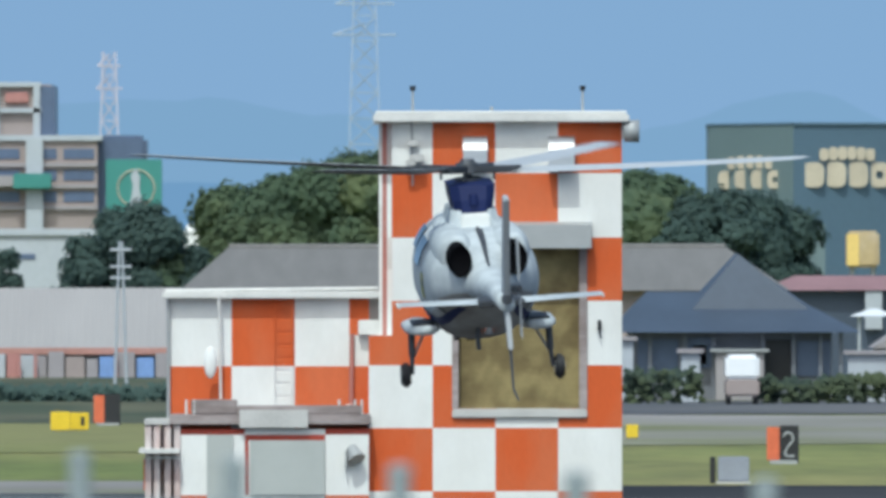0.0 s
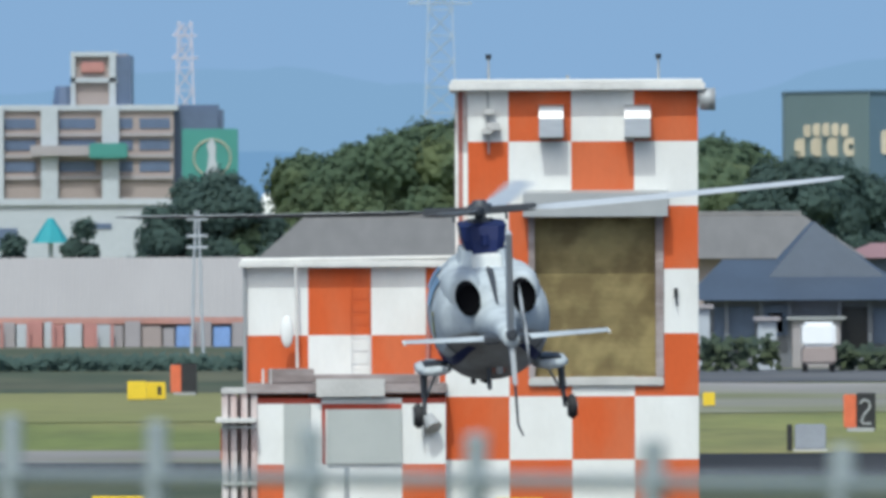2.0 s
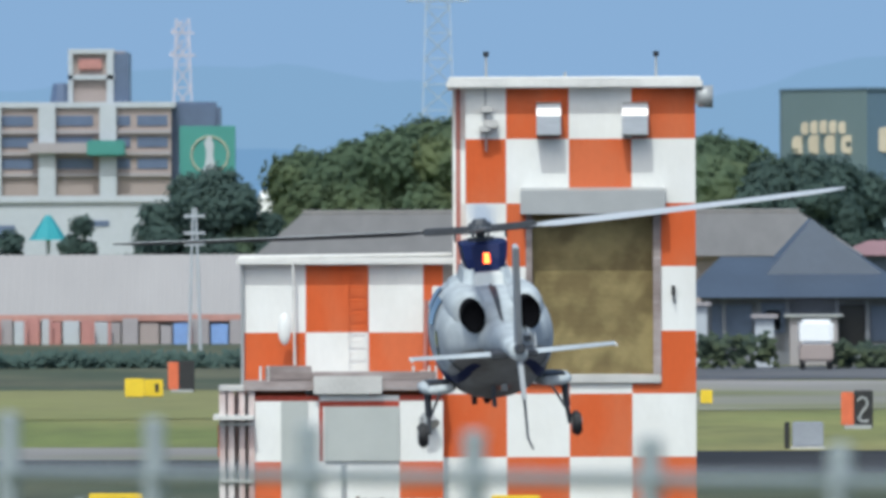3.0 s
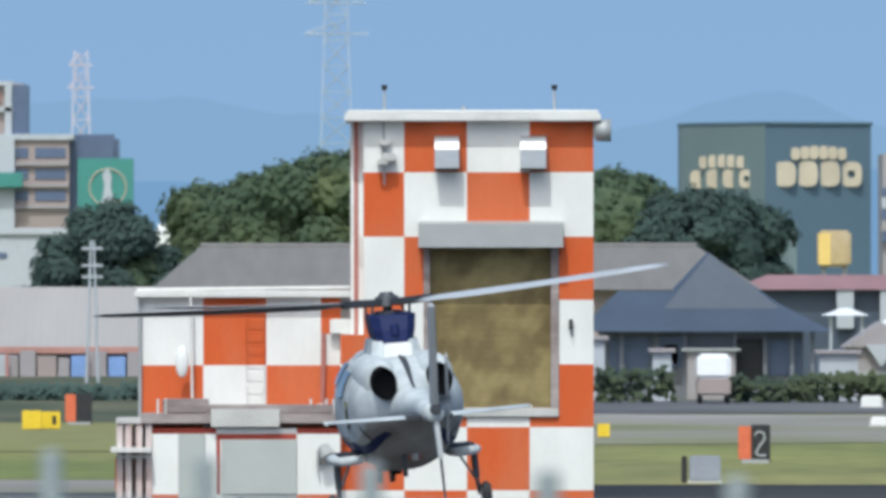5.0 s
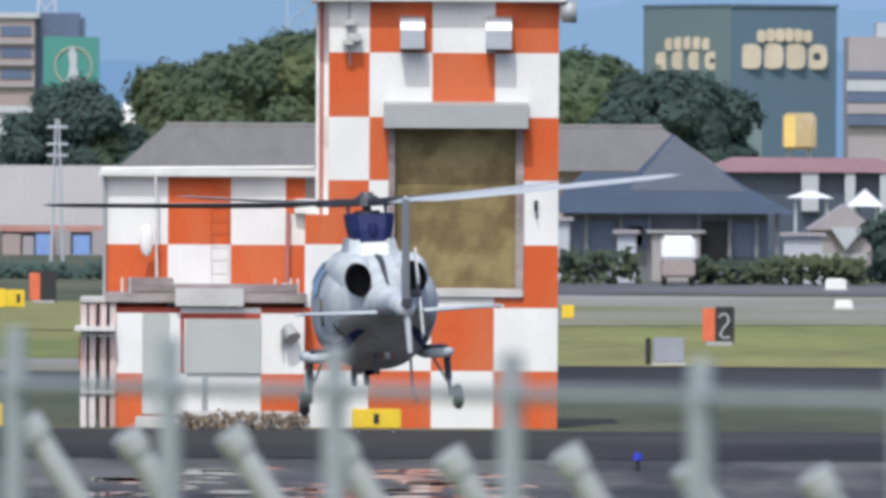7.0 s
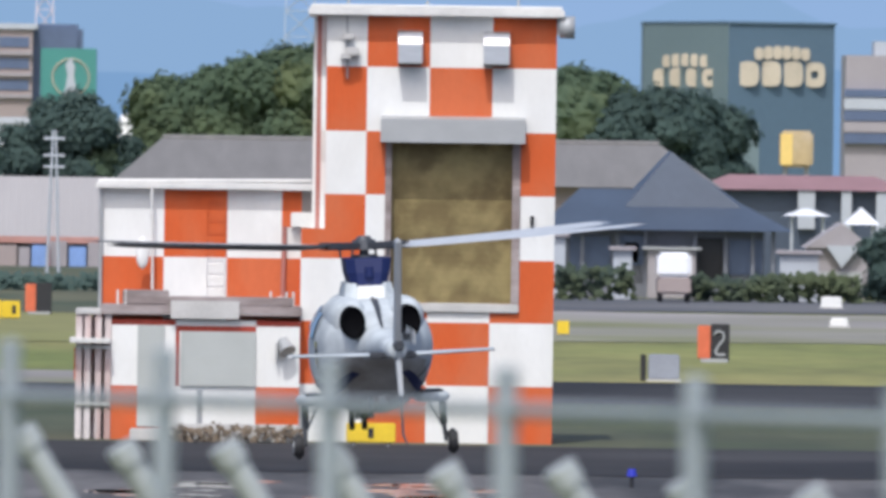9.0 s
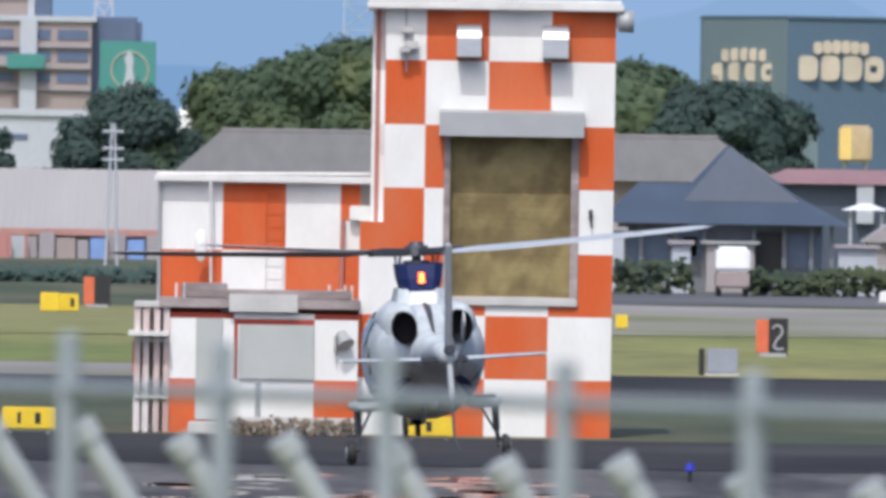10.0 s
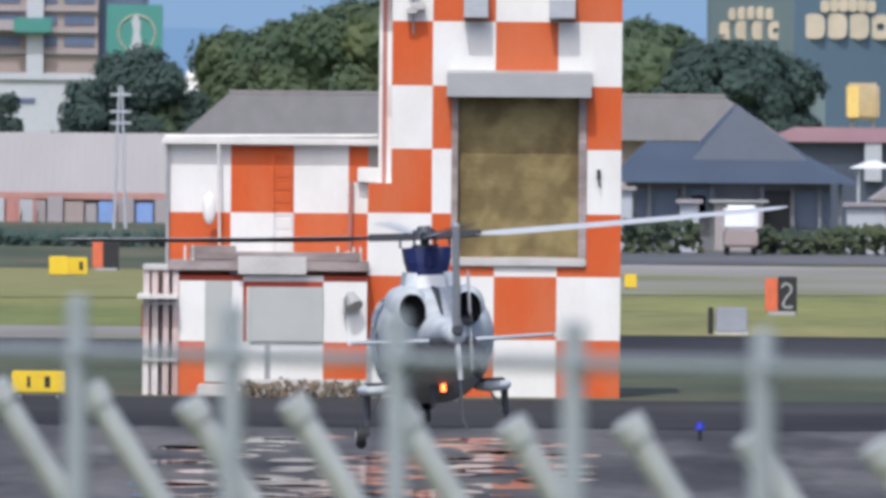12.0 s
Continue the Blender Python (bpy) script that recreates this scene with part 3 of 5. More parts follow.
def marker_board(u, d, s, marked=True):
    m = empty("marker_board", (spot(u, 0, d).x, d, 0), "orange and black distance marker board standing on grass", "marker", group="marker boards")
    part("orange_panel", box(-0.50 * s, -0.12 * s, -0.02, 0.06, 0.10, 1.10 * s, 0.02), ORANGE_CLOTH, m)
    part("black_panel", box(-0.12 * s, 0.45 * s, -0.06, 0.03, 0.02, 1.15 * s, 0.02), BLACK, m)
    bm = bmesh.new()
    pts = [(-0.02, 0.82), (0.10, 0.95), (0.26, 0.88), (0.28, 0.70), (0.12, 0.50), (0.02, 0.30), (0.12, 0.22), (0.32, 0.24)]
    for a, b in zip(pts, pts[1:]):
        add_tube(bm, (a[0] * s, -0.08, a[1] * s), (b[0] * s, -0.08, b[1] * s), 0.032 * s, 0.042 * s, 6)
    if marked:
        part("curved_mark", bm, GREY_STEEL, m, "dull grey curved mark")
    else:
        bm.free()
    part("foot", box(-0.4 * s, 0.4 * s, -0.2, 0.2, 0, 0.1), GREY_STEEL, m)


marker_board(1386, 370, 0.88)
marker_board(190, 455, 0.9, False)

bx = empty("equipment_box", (spot(1297, 0, 338).x, 338, 0), "pale grey equipment cabinet standing on the grass", "cabinet")
part("body", box(-0.37, 0.37, -0.4, 0.4, 0.05, 0.64, 0.03), mat("blue_grey_cabinet", (0.27, 0.29, 0.34), 0.6, var=0.1, scale=2, fine=10), bx)
part("plinth", box(-0.41, 0.41, -0.45, 0.45, 0, 0.05), CONCRETE, bx)
part("side_post", box(-0.56, -0.43, -0.1, 0.1, 0, 0.64, 0.02), BLACK, bx)

lt = empty("taxiway_light", (spot(1243, 0, 228).x, 228, 0.03), "small blue taxiway edge light", "light")
part("stem", tube((0, 0, 0), (0, 0, 0.18), 0.04, 0.03, 10), BLACK, lt)
part("lens", tube((0, 0, 0.18), (0, 0, 0.30), 0.085, 0.06, 12), glow("blue_lens", (0.02, 0.03, 0.40), 0.05), lt)


# ---- buildings beyond the field ----
def hip_roof(w, dp, z0, z1, ridge0, ridge1, over=0.0):
    """Hip roof over a plan from x=0..w, y=0..dp; the ridge runs from ridge0 to ridge1."""
    bm = bmesh.new()
    c = [bm.verts.new(p) for p in ((-over, -over, z0), (w + over, -over, z0), (w + over, dp + over, z0), (-over, dp + over, z0))]
    r = [bm.verts.new(p) for p in ((ridge0, dp / 2, z1), (ridge1, dp / 2, z1))]
    for q in ((c[0], c[1], r[1], r[0]), (c[1], c[2], r[1]), (c[2], c[3], r[0], r[1]), (c[3], c[0], r[0]), (c[3], c[2], c[1], c[0])):
        bm.faces.new(q)
    return bm


def span(u0, u1, v0, v1, d):
    """Width and heights at distance d."""
    a, b = spot(u0, v0, d), spot(u1, v1, d)
    return a.x, b.x, a.z, b.z


def build_warehouse():
    d = 640
    x0, x1, zt, zb = span(-420, 420, 243, 350, d)
    e = empty("warehouse", (x0, d, 0), "long pale grey warehouse with colourful goods under its eaves", "warehouse")
    w = x1 - x0
    part("wall", box(0, w, 0, 14, 0, zb - 0.3), PINK_GREY, e)
    bm = bmesh.new()
    n = 120
    prev = None
    for i in range(n + 1):
        x, r = w * i / n, 0.02 * (i % 2)
        row = [bm.verts.new(p) for p in ((x, -1.2, zb + r), (x, 3.5, zt + r), (x, 15, zt - 0.5 + r))]
        if prev:
            bm.faces.new((prev[0], row[0], row[1], prev[1]))
            bm.faces.new((prev[1], row[1], row[2], prev[2]))
        prev = row
    part("roof", bm, CLAD_PALE, e, "pale ribbed sheet roof")
    part("fascia", box(0, w, -1.3, -1.2, zb - 0.25, zb + 0.05), mat("rusty_fascia", (0.42, 0.22, 0.18), 0.7, var=0.2, scale=0.4, fine=5), e)
    rnd = random.Random(5)
    k = 0.0
    while k < w - 1.2:
        ww = rnd.uniform(0.4, 0.95)
        m = rnd.choice([WHITE_FAR, WHITE_FAR, PINK_GREY, RED, BEIGE, PINK_GREY])
        u = 784 + (x0 + k) * F / d
        if 130 < u < 290:
            m = rnd.choice([BLUE, BLUE, BLUE, PINK_GREY, WHITE_FAR])
        if rnd.random() < 0.45:
            part("front_post", box(k - 0.07, k + 0.07, -2.3, -2.16, 0, zb - 0.2), RED, e)
        part("stacked_crate", box(k, k + ww - 0.08, -2.1 + rnd.random() * 0.4, -1.4, 0, zb - 0.10 - rnd.random() * 0.35, 0.03), m, e)
        k += ww


def build_hedge(name, u0, u1, d, h, label, dens=9, material=None, size=0.17):
    a, b = spot(u0, 0, d).x, spot(u1, 0, d).x
    rnd = random.Random(int(u0) + 3)
    bm = bmesh.new()
    n = int((b - a) * dens)
    for _ in range(n):
        x = rnd.uniform(0, b - a)
        hh = h * (0.72 + 0.35 * noise.noise((x * 0.35, u0, 1.0)))
        z = rnd.uniform(0.0, 1.0) ** 0.7 * hh
        leaf_clump(bm, (x, rnd.uniform(-0.7, 0.7), z), size * rnd.uniform(0.7, 1.3), rnd, Vector((rnd.uniform(-0.5, 0.5), -0.8, 0.7)))
    ob = link(name, bm, material or LEAF_B)
    ob.location = (a, d, 0)
    return tagged(ob, label, "hedge", kind="stuff")


def leaf_clump(bm, c, s, rnd, out=None):
    """A tuft of three leaf blades, turned roughly to the outside of the crown."""
    c = Vector(c)
    out = (out or Vector((0, 0, 1))).normalized()
    for _ in range(3):
        nrm = (out + Vector((rnd.uniform(-1, 1), rnd.uniform(-1, 1), rnd.uniform(-1, 1))) * 0.22).normalized()
        ax = nrm.cross(Vector((rnd.uniform(-1, 1), rnd.uniform(-1, 1), rnd.uniform(-1, 1)))).normalized()
        sd = nrm.cross(ax)
        c = c + Vector((rnd.uniform(-s, s), rnd.uniform(-s, s), rnd.uniform(-s, s))) * 0.5
        p = [c - ax * s, c + sd * s * 0.55, c + ax * s, c - sd * s * 0.55]
        vs = [bm.verts.new(q) for q in p]
        bm.faces.new(vs)


def ball_mesh():
    """Corners and faces of a round body, for the lobes of crowns."""
    bm = bmesh.new()
    bmesh.ops.create_icosphere(bm, subdivisions=4, radius=1.0)
    bm.verts.ensure_lookup_table()
    vs, fs = [v.co.copy() for v in bm.verts], [tuple(v.index for v in f.verts) for f in bm.faces]
    bm.free()
    return vs, fs


BALL_VERTS, BALL_FACES = ball_mesh()


def tree(u, v_top, d, width, label, leaf, seed, lumps=9, n=2600, leaf_size=0.32, squash=0.85, low=0.18):
    """Tapered trunk with limbs; the crown is many tufts over uneven lobes, with gaps."""
    top = spot(u, v_top, d)
    h = top.z
    rnd = random.Random(seed)
    t = empty("tree", (top.x, d, 0), label, "tree", group="trees beyond the field")
    bm = bmesh.new()
    add_tube(bm, (0, 0, 0), (0.1, 0, h * 0.4), 0.035 * h, 0.024 * h, 9)
    add_tube(bm, (0.1, 0, h * 0.4), (0.0, 0.1, h * 0.8), 0.024 * h, 0.008 * h, 8)
    r = width / 2
    lobes = []
    for k in range(lumps):
        a = rnd.uniform(0, 2 * math.pi)
        rr = r * rnd.uniform(0.15, 0.72)
        z = h * rnd.uniform(low + 0.14, 0.84)
        z = min(z, h * (0.93 - 0.34 * (rr / r) ** 2))
        lobes.append((Vector((rr * math.cos(a), rr * 0.7 * math.sin(a), z)), r * rnd.uniform(0.22, 0.40)))
        add_tube(bm, (0.05, 0, h * rnd.uniform(0.25, 0.5)), lobes[-1][0], 0.010 * h, 0.004 * h, 6)
    lobes.append((Vector((0, 0, h - r * 0.30)), r * 0.34))
    part("trunk", bm, BARK, t)
    verts, faces = [], []
    # a lumpy body of leaves for each lobe, under the tufts
    for c, lr in lobes:
        base = len(verts)
        for v in BALL_VERTS:
            k = lr * (0.86 + 0.24 * noise.noise(v * 2.3 + c) + 0.13 * noise.noise(v * 6.5 + c))
            verts.append(Vector((v.x * k, v.y * k, max(h * low * 0.6 - c.z, v.z * k * squash))) + c)
        faces += [(i + base, j + base, k + base) for i, j, k in BALL_FACES]
    for _ in range(n):
        c, lr = rnd.choice(lobes)
        q = Vector((rnd.gauss(0, 1), rnd.gauss(0, 1), rnd.gauss(0, 1))).normalized()
        q = q * (lr * (0.90 + 0.24 * noise.noise(q * 2.3 + c) + 0.13 * noise.noise(q * 6.5 + c)) + rnd.uniform(-0.05, 0.30))
        q.z *= squash
        p = c + q
        if p.z < h * low:
            continue
        out = (q + (p - Vector((0, 0, h * 0.5))) * 0.3).normalized()
        s = leaf_size * rnd.uniform(0.7, 1.3)
        for _ in range(3):
            nrm = (out + Vector((rnd.uniform(-1, 1), rnd.uniform(-1, 1), rnd.uniform(-1, 1))) * 0.3).normalized()
            ax = nrm.cross(Vector((rnd.uniform(-1, 1), rnd.uniform(-1, 1), rnd.uniform(-1, 1)))).normalized()
            sd = nrm.cross(ax)
            p = p + Vector((rnd.uniform(-s, s), rnd.uniform(-s, s), rnd.uniform(-s, s))) * 0.5
            base = len(verts)
            verts += [p - ax * s, p + sd * s * 0.55, p + ax * s, p - sd * s * 0.55]
            faces.append((base, base + 1, base + 2, base + 3))
    me = bpy.data.meshes.new("crown")
    me.from_pydata(verts, [], faces)
    me.materials.append(leaf)
    crown = new("crown", me)
    crown.parent = t
    return t


def build_houses():
    d = 560
    # long tiled roof seen on both sides of the tower
    x0, x1, zt, zb = span(330, 1385, 170, 248, d)
    e = empty("long_house", (x0, d, 0), "long low house with a weathered grey tiled hip roof", "house")
    w = x1 - x0
    part("wall", box(0.6, w - 0.6, 0.6, 9.4, 0, zb + 0.05), BEIGE, e)
    part("roof", hip_roof(w, 10, zb, zt, 1.6, w - 2.2, 0.3), ROOF_TILE, e, "weathered grey tiled hip roof")
    part("ridge_cap", tube((1.6, 5, zt), (w - 2.2, 5, zt), 0.12, 0.12, 8), ROOF_TILE, e)
    # dark house in front of it
    d = 535
    x0, x1, zt, zb = span(1100, 1500, 250, 322, d)
    e = empty("dark_house", (x0, d, 0), "house with dark slate-blue roofs and a shaded veranda", "house")
    w = x1 - x0
    part("wall", box(0.4, w - 0.6, 0.8, 7, 0, zb), SLATE_WALL, e)
    part("lower_roof", hip_roof(w, 8, zb, zt, 1.0, w - 2.4, 0.5), ROOF_BLUE, e)
    gx0, gx1, gz1, gz0 = span(1222, 1440, 183, 275, d)
    bm = bmesh.new()
    a, b2, m = gx0 - x0, gx1 - x0, (spot(1308, 0, d).x - x0)
    pts = [(a, 2.0, gz0 - 0.25), (b2, 2.0, gz0 - 0.25), (m, 2.7, gz1), (a, 9, gz0), (b2, 9, gz0), (m, 9, gz1)]
    vs = [bm.verts.new(p) for p in pts]
    for q in ((0, 1, 2), (1, 4, 5, 2), (4, 3, 5), (3, 0, 2, 5), (0, 3, 4, 1)):
        bm.faces.new([vs[i] for i in q])
    part("gable_roof", bm, ROOF_BLUE, e)
    for k, u in enumerate((1112, 1150, 1212, 1262, 1350, 1404, 1452, 1488)):
        xx = spot(u, 0, d).x - x0
        part("veranda_post", box(xx - 0.07, xx + 0.07, 0.3, 0.44, 0, zb), SLATE_WALL, e)
    for u0, u1, v0, v1, m in ((1128, 1200, 335, 400, WINDOW_BLUE), (1216, 1262, 332, 385, WINDOW_BLUE), (1350, 1400, 335, 420, BLACK), (1410, 1470, 338, 400, WINDOW_BLUE), (1225, 1250, 345, 380, WHITE_FAR)):
        xa, xb, za, zc = span(u0, u1, v0, v1, d)
        part("window", box(xa - x0, xb - x0, 0.72, 0.797, max(0.1, zc), za), m, e)
    xa, xb, za, zc = span(1265, 1350, 340, 440, d)
    sh = part("annex", box(xa - x0, xb - x0, -1.0, 0.7, 0, za - 0.35, 0.03), PINK_GREY, e)
    part("annex_roof", box(xa - x0 - 0.2, xb - x0 + 0.2, -1.2, 0.78, za - 0.35, za - 0.25), GREY_STEEL, sh)
    # white van
    v = empty("parked_van", (spot(1312, 0, 520).x, 520, 0), "white van parked before the dark house, seen from behind", "van")
    part("body", box(-0.62, 0.62, -1.5, 1.5, 0.95, 1.85, 0.12), mat("white_van_paint", (0.85, 0.86, 0.87), 0.3, var=0.03), v)
    part("lower_body", box(-0.62, 0.62, -1.5, 1.5, 0.32, 0.948, 0.08), BEIGE, v)
    for x in (-0.5, 0.5):
        for y in (-1.0, 1.0):
            part("wheel", tube((x - 0.08, y, 0.3), (x + 0.08, y, 0.3), 0.3, 0.3, 14), DARK, v)
    # small white sheds at the edge of the house
    for u0, u1, v0 in ((1205, 1238, 352), (1500, 1568, 355), (1090, 1120, 330)):
        xa, xb, za, zc = span(u0, u1, v0, 440, 527)
        s = empty("garden_shed", (xa, 527, 0), "small pale garden shed beside the house", "shed", group="sheds")
        part("wall", box(0, xb - xa, 0, 1.6, 0, za - 0.15), WHITE_FAR, s)
        part("roof", box(-0.15, xb - xa + 0.15, -0.2, 1.8, za - 0.15, za, 0.02), PINK_GREY, s)
    # faded red roofs further off
    x0, x1, zt, zb = span(1360, 1720, 222, 248, 600)
    e = empty("red_roofed_house", (x0, 600, 0), "low house with a faded red roof and white trim", "house")
    w = x1 - x0
    part("wall", box(0.3, w - 0.3, 0.3, 6, 0, zb), ROOF_BLUE, e)
    part("roof", hip_roof(w, 7, zb, zt, 1.2, w - 1.2, 0.3), ROOF_RED, e)
    for u0, u1, v0, v1 in ((1533, 1563, 249, 292), (1610, 1628, 249, 292), (1672, 1704, 249, 300)):
        xa, xb, za, zc = span(u0, u1, v0, v1, 598)
        part("porch_pillar", box(xa - x0, xb - x0, -0.2, 0.2, zc - 0.6, za), WHITE_FAR, e)
    for u0, u1, v0, v1 in ((1509, 1590, 281, 294), (1615, 1678, 278, 308)):
        xa, xb, za, zc = span(u0, u1, v0, v1, 590)
        pr = part("porch_roof", hip_roof(xb - xa, 4, zc, za, 0.8, xb - xa - 0.8), mat("white_sheet_roof", (0.80, 0.81, 0.82), 0.5, var=0.06, scale=0.5, fine=4), e)
        pr.location = (xa - x0, -9.0, 0)
        for xx in (xa - x0 + 0.3, xb - x0 - 0.3):
            part("porch_post", tube((xx, -8.6, 0), (xx, -8.6, zc), 0.07, 0.07, 6), WHITE_FAR, e)
    # small gabled house with a white front
    x0, x1, zt, zb = span(1552, 1655, 305, 350, 540)
    g = empty("gabled_house", (x0, 540, 0), "small grey house with a white gable front", "house")
    w = x1 - x0
    part("wall", box(0, w, 0, 5, 0, zb), PINK_GREY, g)
    bm = bmesh.new()
    vs = [bm.verts.new(p) for p in ((-0.2, -0.3, zb), (w + 0.2, -0.3, zb), (w * 0.55, -0.3, zt), (-0.2, 5.2, zb), (w + 0.2, 5.2, zb), (w * 0.55, 5.2, zt))]
    for q in ((0, 1, 2), (1, 4, 5, 2), (4, 3, 5), (3, 0, 2, 5), (0, 3, 4, 1)):
        bm.faces.new([vs[i] for i in q])
    part("roof", bm, PINK_GREY, g)
    bm = add_prism(bmesh.new(), [(w * 0.28, zb + 0.1), (w * 0.86, zb + 0.1), (w * 0.55, zb - 0.75)], -0.42, -0.31)
    part("gable_panel", bm, WHITE_FAR, g, "white gable panel")
    part("shopfront", box(w * 0.1, w * 0.9, -0.12, -0.003, 0.3, zb - 0.9), GREY_STEEL, g)
    for u, d2, wd, ht in ((1606, 449, 0.56, 0.30), (1592, 505, 0.74, 0.42)):
        c = empty("marker_block", (spot(u, 0, d2).x, d2, 0.02), "small white painted concrete marker block beyond the grass", "marker", group="marker blocks")
        part("block", box(-wd / 2, wd / 2, -0.2, 0.2, 0, ht, 0.05), WHITE, c)
        part("foot", box(-wd / 2 - 0.05, wd / 2 + 0.05, -0.25, 0.25, 0, 0.06), CONCRETE, c)
    # hazy flats beside the store
    x0, x1, zt, zb = span(1612, 1800, 8, 180, 980)
    f = empty("apartment_block", (x0, 980, 0), "hazy pinkish apartment block with pale balcony bands", "building")
    w = x1 - x0
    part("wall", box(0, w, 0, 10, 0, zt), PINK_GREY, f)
    for v0, v1, m in ((68, 82, WINDOW_BLUE), (84, 104, WHITE_FAR), (106, 124, WINDOW_BLUE), (126, 144, PINK_GREY), (146, 164, WINDOW_BLUE)):
        za, zc = spot(0, v0, 980).z, spot(0, v1, 980).z
        part("balcony_band", box(-0.1, w, -0.5, -0.003, zc, za), m, f)
    part("stair_head", box(2.0, 6.2, 1, 6, zt, zt + 1.0), WHITE_FAR, f)


def build_store():
    d = 900
    xl, xr, zt, _ = span(1259, 1594, -45, 250, d)
    xc = spot(1404, 0, d).x
    e = empty("sports_store", (xl, d, 0), "large dark green box-shaped store with cream relief signs", "store")
    bm = bmesh.new()
    pts = [(0, 9, 0), (xc - xl, 0, 0), (xr - xl, 3, 0), (xr - xl, 16, 0), (0, 18, 0)]
    lo = [bm.verts.new(p) for p in pts]
    hi = [bm.verts.new((p[0], p[1], zt)) for p in pts]
    for i in range(5):
        j = (i + 1) % 5
        f = bm.faces.new((lo[i], lo[j], hi[j], hi[i]))
        # left-hand faces take the lighter wall tone, the others the darker
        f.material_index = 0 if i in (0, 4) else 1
    bm.faces.new(hi)
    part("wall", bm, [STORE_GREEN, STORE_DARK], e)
    cap = bmesh.new()
    lo = [cap.verts.new(((p[0] - 4) * 1.015 + 4, (p[1] - 10) * 1.015 + 10, zt)) for p in pts]
    hi = [cap.verts.new((v.co.x, v.co.y, zt + 0.15)) for v in lo]
    for i in range(5):
        cap.faces.new((lo[i], lo[(i + 1) % 5], hi[(i + 1) % 5], hi[i]))
    cap.faces.new(hi)
    cap.faces.new(lo[::-1])
    part("parapet", cap, STORE_DARK, e)

    def relief(u0, u1, v0, v1, yy, n, hollow, arch):
        """A row of plain raised cream shapes; hollow ones are rounded rings."""
        for i in range(n):
            mid = (i + 0.5) / n
            lift_v = arch * (1 - (2 * mid - 1) ** 2)
            ua, ub = u0 + (u1 - u0) * (i + 0.02) / n, u0 + (u1 - u0) * (i + 0.98) / n
            x0, x1, z1, z0 = span(ua, ub, v0 - lift_v, v1 - lift_v * 0.4, d)
            cx, cz, hw, hh = (x0 + x1) / 2 - xl, (z0 + z1) / 2, (x1 - x0) / 2, (z1 - z0) / 2
            y = yy((ua + ub) / 2)
            bm = bmesh.new()
            m = 20
            loops = []
            for depth, k in ((-0.02, 1.0), (-0.22, 1.0), (-0.22, 0.0), (-0.02, 0.0)):
                row = []
                for q in range(m):
                    a = 2 * math.pi * q / m
                    c, t = math.cos(a), math.sin(a)
                    w = hw if k else hw * 0.34
                    h = hh if k else hh * 0.30
                    row.append(bm.verts.new((cx + math.copysign(abs(c) ** 0.6, c) * w, y + depth, cz + math.copysign(abs(t) ** 0.6, t) * h)))
                loops.append(row)
            for r0, r1 in zip(loops, loops[1:] if i in hollow else loops[1:2]):
                for q in range(m):
                    bm.faces.new((r0[q], r0[(q + 1) % m], r1[(q + 1) % m], r1[q]))
            if i not in hollow:
                bm.faces.new(loops[1])
                for v in loops[2] + loops[3]:
                    bm.verts.remove(v)
            bmesh.ops.recalc_face_normals(bm, faces=bm.faces)
            part("sign_shape", bm, CREAM, e)
    side = lambda u: 9 - 9 * (u - 1259) / 145.0 - 0.1
    front = lambda u: 3 * (u - 1404) / 190.0 - 0.02
    relief(1290, 1370, 12, 33, side, 5, (), 4)
    relief(1274, 1386, 36, 68, side, 4, (3,), 2)
    relief(1450, 1550, -2, 19, front, 6, (), 5)
    relief(1420, 1578, 22, 66, front, 4, (3,), 2)
    # golden sign box near it
    x0, x1, zt2, zb2 = span(1497, 1556, 143, 208, 700)
    g = empty("golden_sign_box", (x0, 700, 0), "golden yellow box sign on posts among the roofs", "sign")
    part("board", box(0, x1 - x0, 0, 1.0, zb2, zt2, 0.15), GOLD, g)
    # paler gold strip over the left part of the board
    part("pale_gold_strip", box(0.05, (x1 - x0) * 0.38, -0.06, -0.004, zb2 + 0.1, zt2 - 0.15, 0.02), mat("pale_gold_face", (0.80, 0.58, 0.18), 0.5, var=0.1, scale=1, fine=5), g)
    for x in (0.3, x1 - x0 - 0.3):
        part("post", tube((x, 0.5, 0), (x, 0.5, zb2), 0.12, 0.12, 8), GREY_STEEL, g)
    # grey flats beside the store
    x0, x1, zt3, _ = span(1394, 1460, 130, 250, 760)
    f = empty("grey_block", (x0, 760, 0), "hazy grey flat-roofed block", "building")
    part("wall", box(0, x1 - x0, 0, 8, 0, zt3), STORE_GREEN, f)


